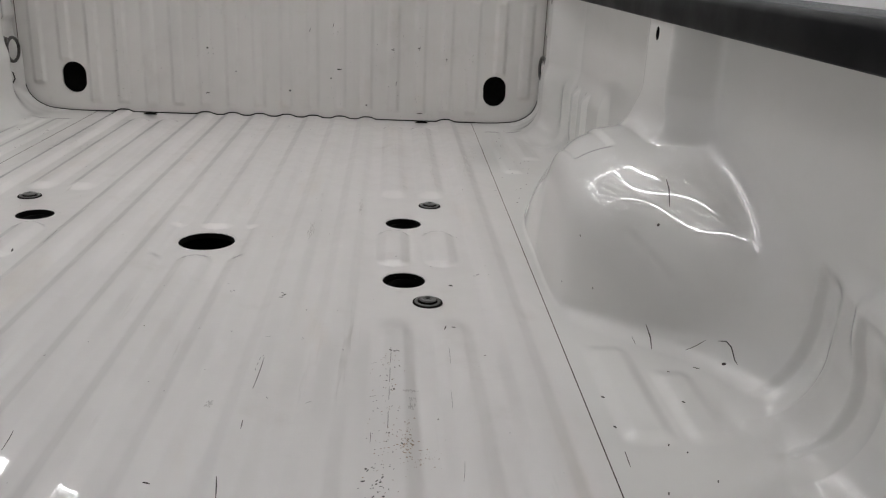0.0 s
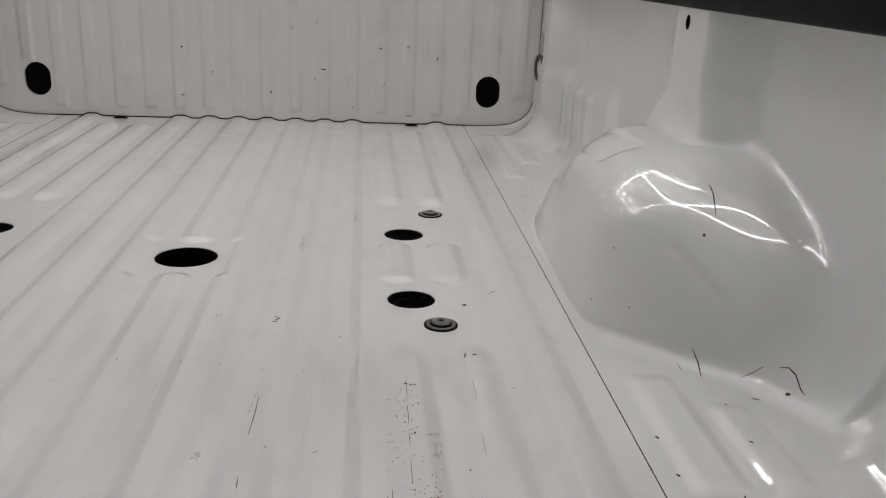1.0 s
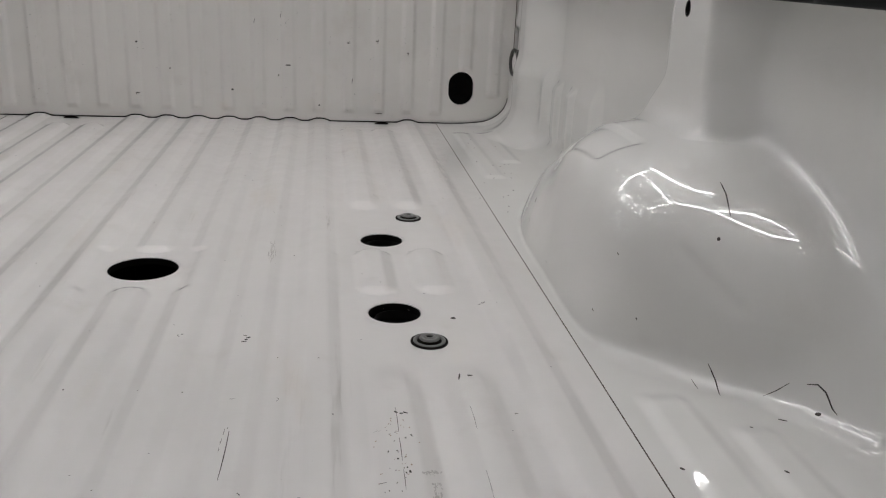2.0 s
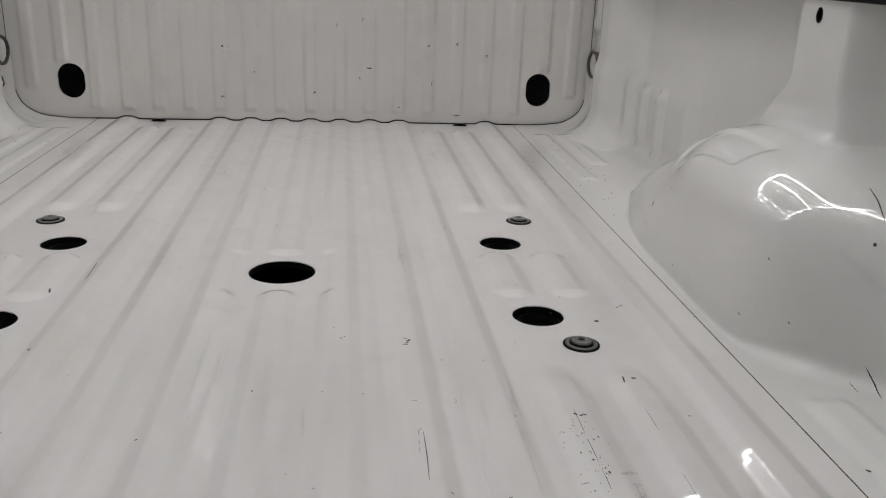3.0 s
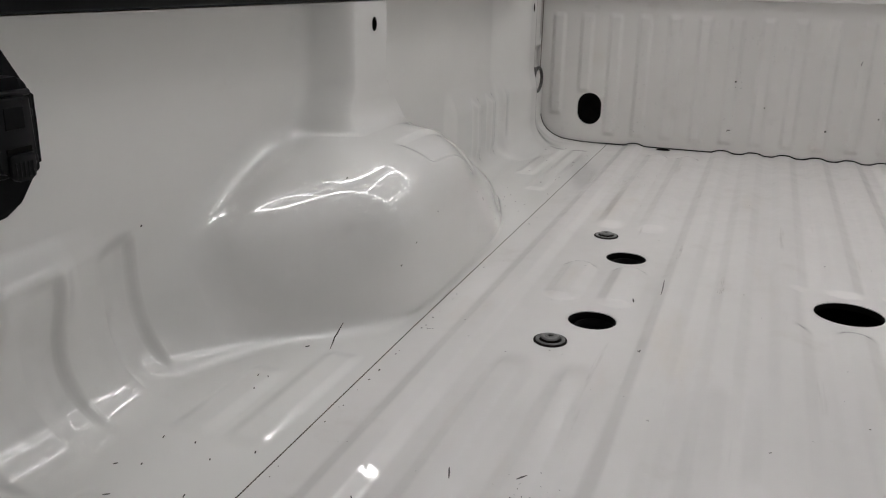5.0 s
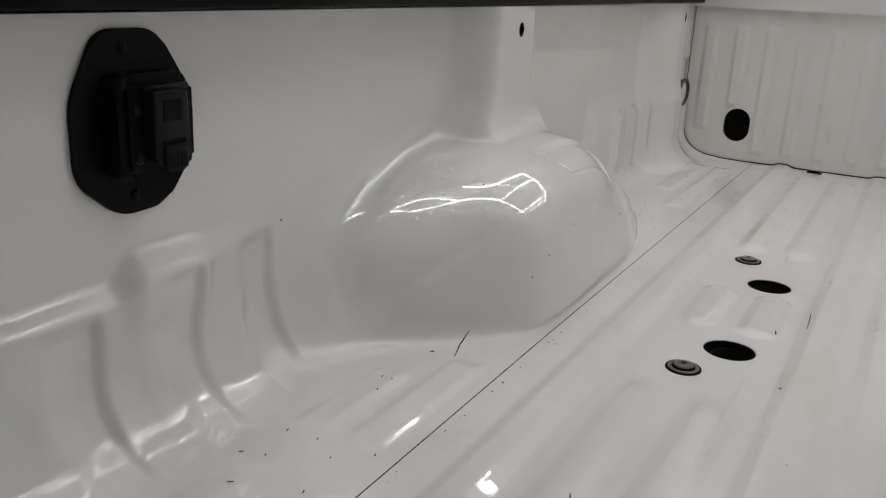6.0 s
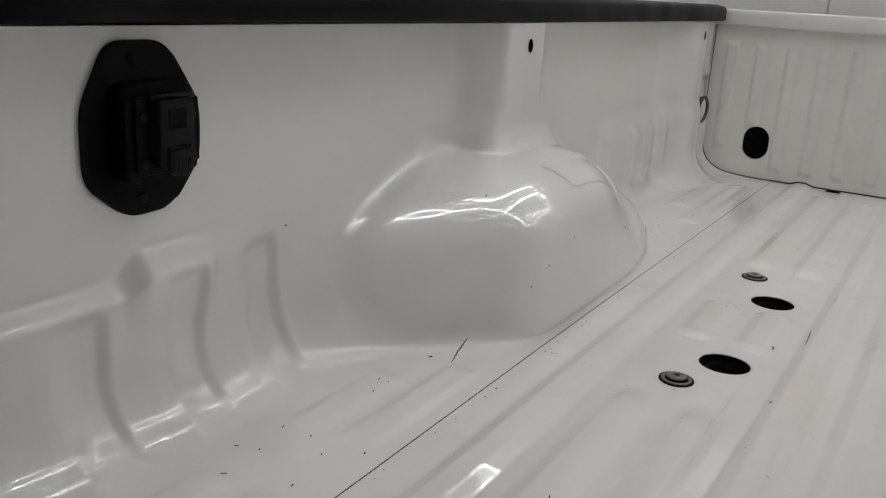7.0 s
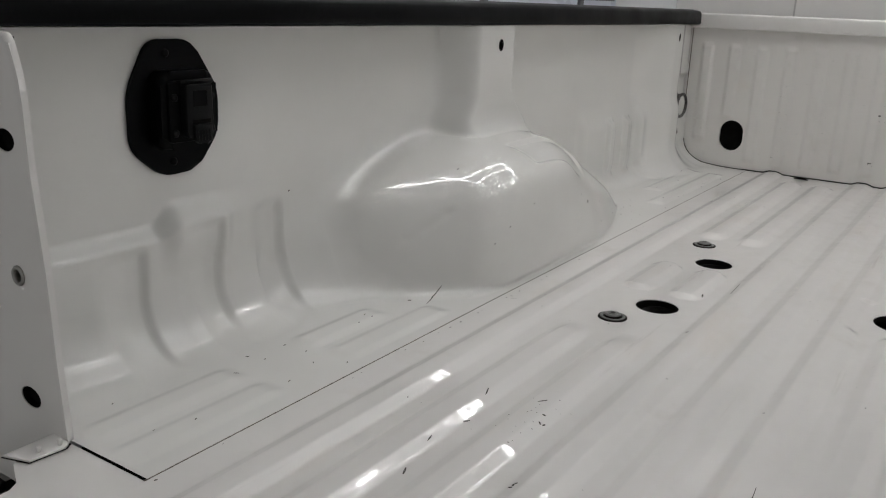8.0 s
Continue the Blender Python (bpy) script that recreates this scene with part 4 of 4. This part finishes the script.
# grey rubbed patches on the ribs
bm = bmesh.new()
for a, b, w in (((0.577, 1.945), (0.569, 1.715), 0.028), ((0.609, 2.09), (0.597, 1.93), 0.030), ((-0.600, 2.08), (-0.595, 1.93), 0.030),
                ((-0.506, 1.97), (-0.503, 1.88), 0.022), ((0.471, 1.78), (0.480, 1.58), 0.010), ((0.392, 1.63), (0.400, 1.56), 0.010),
                ((-0.293, 1.41), (-0.293, 1.31), 0.006), ((-0.204, 1.222), (-0.203, 1.147), 0.009), ((0.199, 1.255), (0.200, 1.151), 0.009),
                ((0.298, 1.44), (0.296, 1.332), 0.008), ((0.134, 0.492), (0.133, 0.474), 0.007), ((0.403, 0.520), (0.382, 0.508), 0.010), ((0.395, 0.50), (0.392, 0.47), 0.008)):
    long = Vector(b) - Vector(a)
    for _ in range(int(14 + 1400 * w)):
        t, q, l = rng.random(), rng.gauss(0, w * 0.28), rng.uniform(0.06, 0.35)
        c = Vector(a) + long * t
        ribbon(bm, [(c.x + q, c.y), (c.x + q + rng.gauss(0, 0.0006), c.y + long.y * l * 0.5), (c.x + q + rng.gauss(0, 0.0012), c.y + long.y * l)], rng.uniform(0.0006, 0.0022), 0.0003, on_floor)
tagged(part("rubbed_patches", bm, SCUFF, floor, "grey rubbed patches in the paint", smooth=0), kind="stuff")

# headboard chips
bm = bmesh.new()
for x, z, w, l in ((0.182, 0.172, 0.004, 0.016), (0.013, 0.094, 0.006, 0.006), (-0.262, 0.228, 0.005, 0.006), (-0.169, 0.153, 0.004, 0.004), (0.453, 0.252, 0.003, 0.008),
                   (0.365, 0.244, 0.003, 0.010), (0.276, 0.052, 0.005, 0.005), (0.153, 0.140, 0.005, 0.004), (0.549, 0.219, 0.003, 0.006), (-0.267, 0.077, 0.003, 0.012), (0.462, 0.028, 0.003, 0.02)):
    ribbon(bm, streak((x - l / 2, z), (x + l / 2, z), 0.0, 4), w, 0.0005, on_head)
for x, z, l in ((0.160, 0.318, 0.012), (0.082, 0.300, 0.014), (0.377, 0.130, 0.016), (0.549, 0.215, 0.010), (0.455, 0.252, 0.014), (0.365, 0.246, 0.008)):
    ribbon(bm, streak((x, z - l / 2), (x + 0.003, z + l / 2), 0.05, 4), 0.0016, 0.0005, on_head)
for c in (0.365, 0.455, 0.549, 0.16, -0.26, -0.44, 0.64, -0.55):
    for _ in range(14):
        speck(bm, on_head, (c + rng.gauss(0, 0.014), rng.uniform(0.03, 0.36)), rng.choice((0.001, 0.0014, 0.002)))
for _ in range(60):
    speck(bm, on_head, (rng.uniform(-0.75, 0.75), rng.uniform(0.03, 0.40)), rng.choice((0.0009, 0.0012, 0.0016)))
tagged(part("scratches", bm, SCRATCH, head, "small dark chips in the paint", smooth=0), kind="stuff")

# scratches on the wheel arches
LEFT, RIGHT = bpy.data.objects["wall_left"], bpy.data.objects["wall_right"]
MARKS = (  # width, then points (y, z, u) along each mark
    (RIGHT, 1, ((0.0020, (0.841, 0.225, 0.815), (0.815, 0.214, 0.813), (0.781, 0.194, 0.806)), (0.0045, (0.764, 0.171, 0.786), (0.760, 0.168, 0.784)),
                (0.0018, (0.702, 0.024, 0.766), (0.685, 0.009, 0.770), (0.658, 0.002, 0.765)), (0.0010, (0.697, 0.005, 0.744), (0.677, 0.002, 0.745)),
                (0.0020, (0.621, 0.035, 0.851), (0.612, 0.039, 0.859), (0.600, 0.035, 0.863), (0.583, 0.023, 0.863), (0.574, 0.020, 0.864)),
                (0.0012, (0.643, 0.009, 0.812), (0.639, 0.018, 0.825), (0.635, 0.030, 0.838)), (0.0050, (0.591, 0.013, 0.848), (0.587, 0.013, 0.854)),
                (0.0040, (0.510, 0.002, 0.652), (0.505, 0.002, 0.655)), (0.0035, (0.433, 0.002, 0.650), (0.427, 0.002, 0.652)), (0.0030, (0.584, 0.003, 0.766), (0.579, 0.003, 0.768)),
                (0.0035, (0.491, 0.006, 0.757), (0.486, 0.006, 0.760)), (0.0030, (0.600, 0.002, 0.809), (0.595, 0.002, 0.818)), (0.0030, (0.877, 0.005, 0.648), (0.871, 0.005, 0.648)),
                (0.0012, (0.374, 0.001, 0.649), (0.340, 0.001, 0.647)), (0.0060, (1.262, 0.094, 0.660), (1.252, 0.086, 0.660)))),
    (LEFT, -1, ((0.0022, (0.729, 0.019, 0.731), (0.704, 0.004, 0.733), (0.668, 0.002, 0.722)), (0.0040, (0.668, 0.002, 0.755), (0.662, 0.002, 0.759)),
                (0.0030, (0.310, 0.002, 0.796), (0.306, 0.002, 0.800)), (0.0034, (0.258, 0.003, 0.762), (0.252, 0.003, 0.767)), (0.0028, (0.538, 0.200, 0.928), (0.534, 0.199, 0.928)),
                (0.0026, (0.840, 0.217, 0.775), (0.836, 0.215, 0.776)), (0.0050, (1.235, 0.110, 0.662), (1.225, 0.104, 0.662)))))
for wall, s, lines in MARKS:
    bm = bmesh.new()
    for w, *pts in lines:
        run = [tuple(Vector(a).lerp(Vector(b), i / 5)) for a, b in zip(pts, pts[1:]) for i in range(5)] + [pts[-1]]
        ribbon(bm, run, w, 0.0006, on_side(s))
    for _ in range(7):
        y, z = rng.uniform(0.72, 1.35), rng.uniform(0.02, 0.16)
        ribbon(bm, [(y, z, 0.66), (y + 0.004, z + 0.002, 0.66)], 0.002, 0.0006, on_side(s))
    for _ in range(26):
        y, u = rng.uniform(1.45, 2.35), rng.uniform(0.65, 0.80)
        ribbon(bm, [(y, 0.002, u), (y + rng.uniform(0.003, 0.008), 0.002, u + 0.002)], 0.003, 0.0006, on_side(s))
    for _ in range(12):
        y, u = rng.uniform(0.05, 0.6), rng.uniform(0.65, 0.82)
        ribbon(bm, [(y, 0.002, u), (y + rng.uniform(0.003, 0.006), 0.002, u + 0.002)], 0.002, 0.0006, on_side(s))
    tagged(part("scratches", bm, SCRATCH, wall, "thin dark scratches in the paint", smooth=0), kind="stuff")
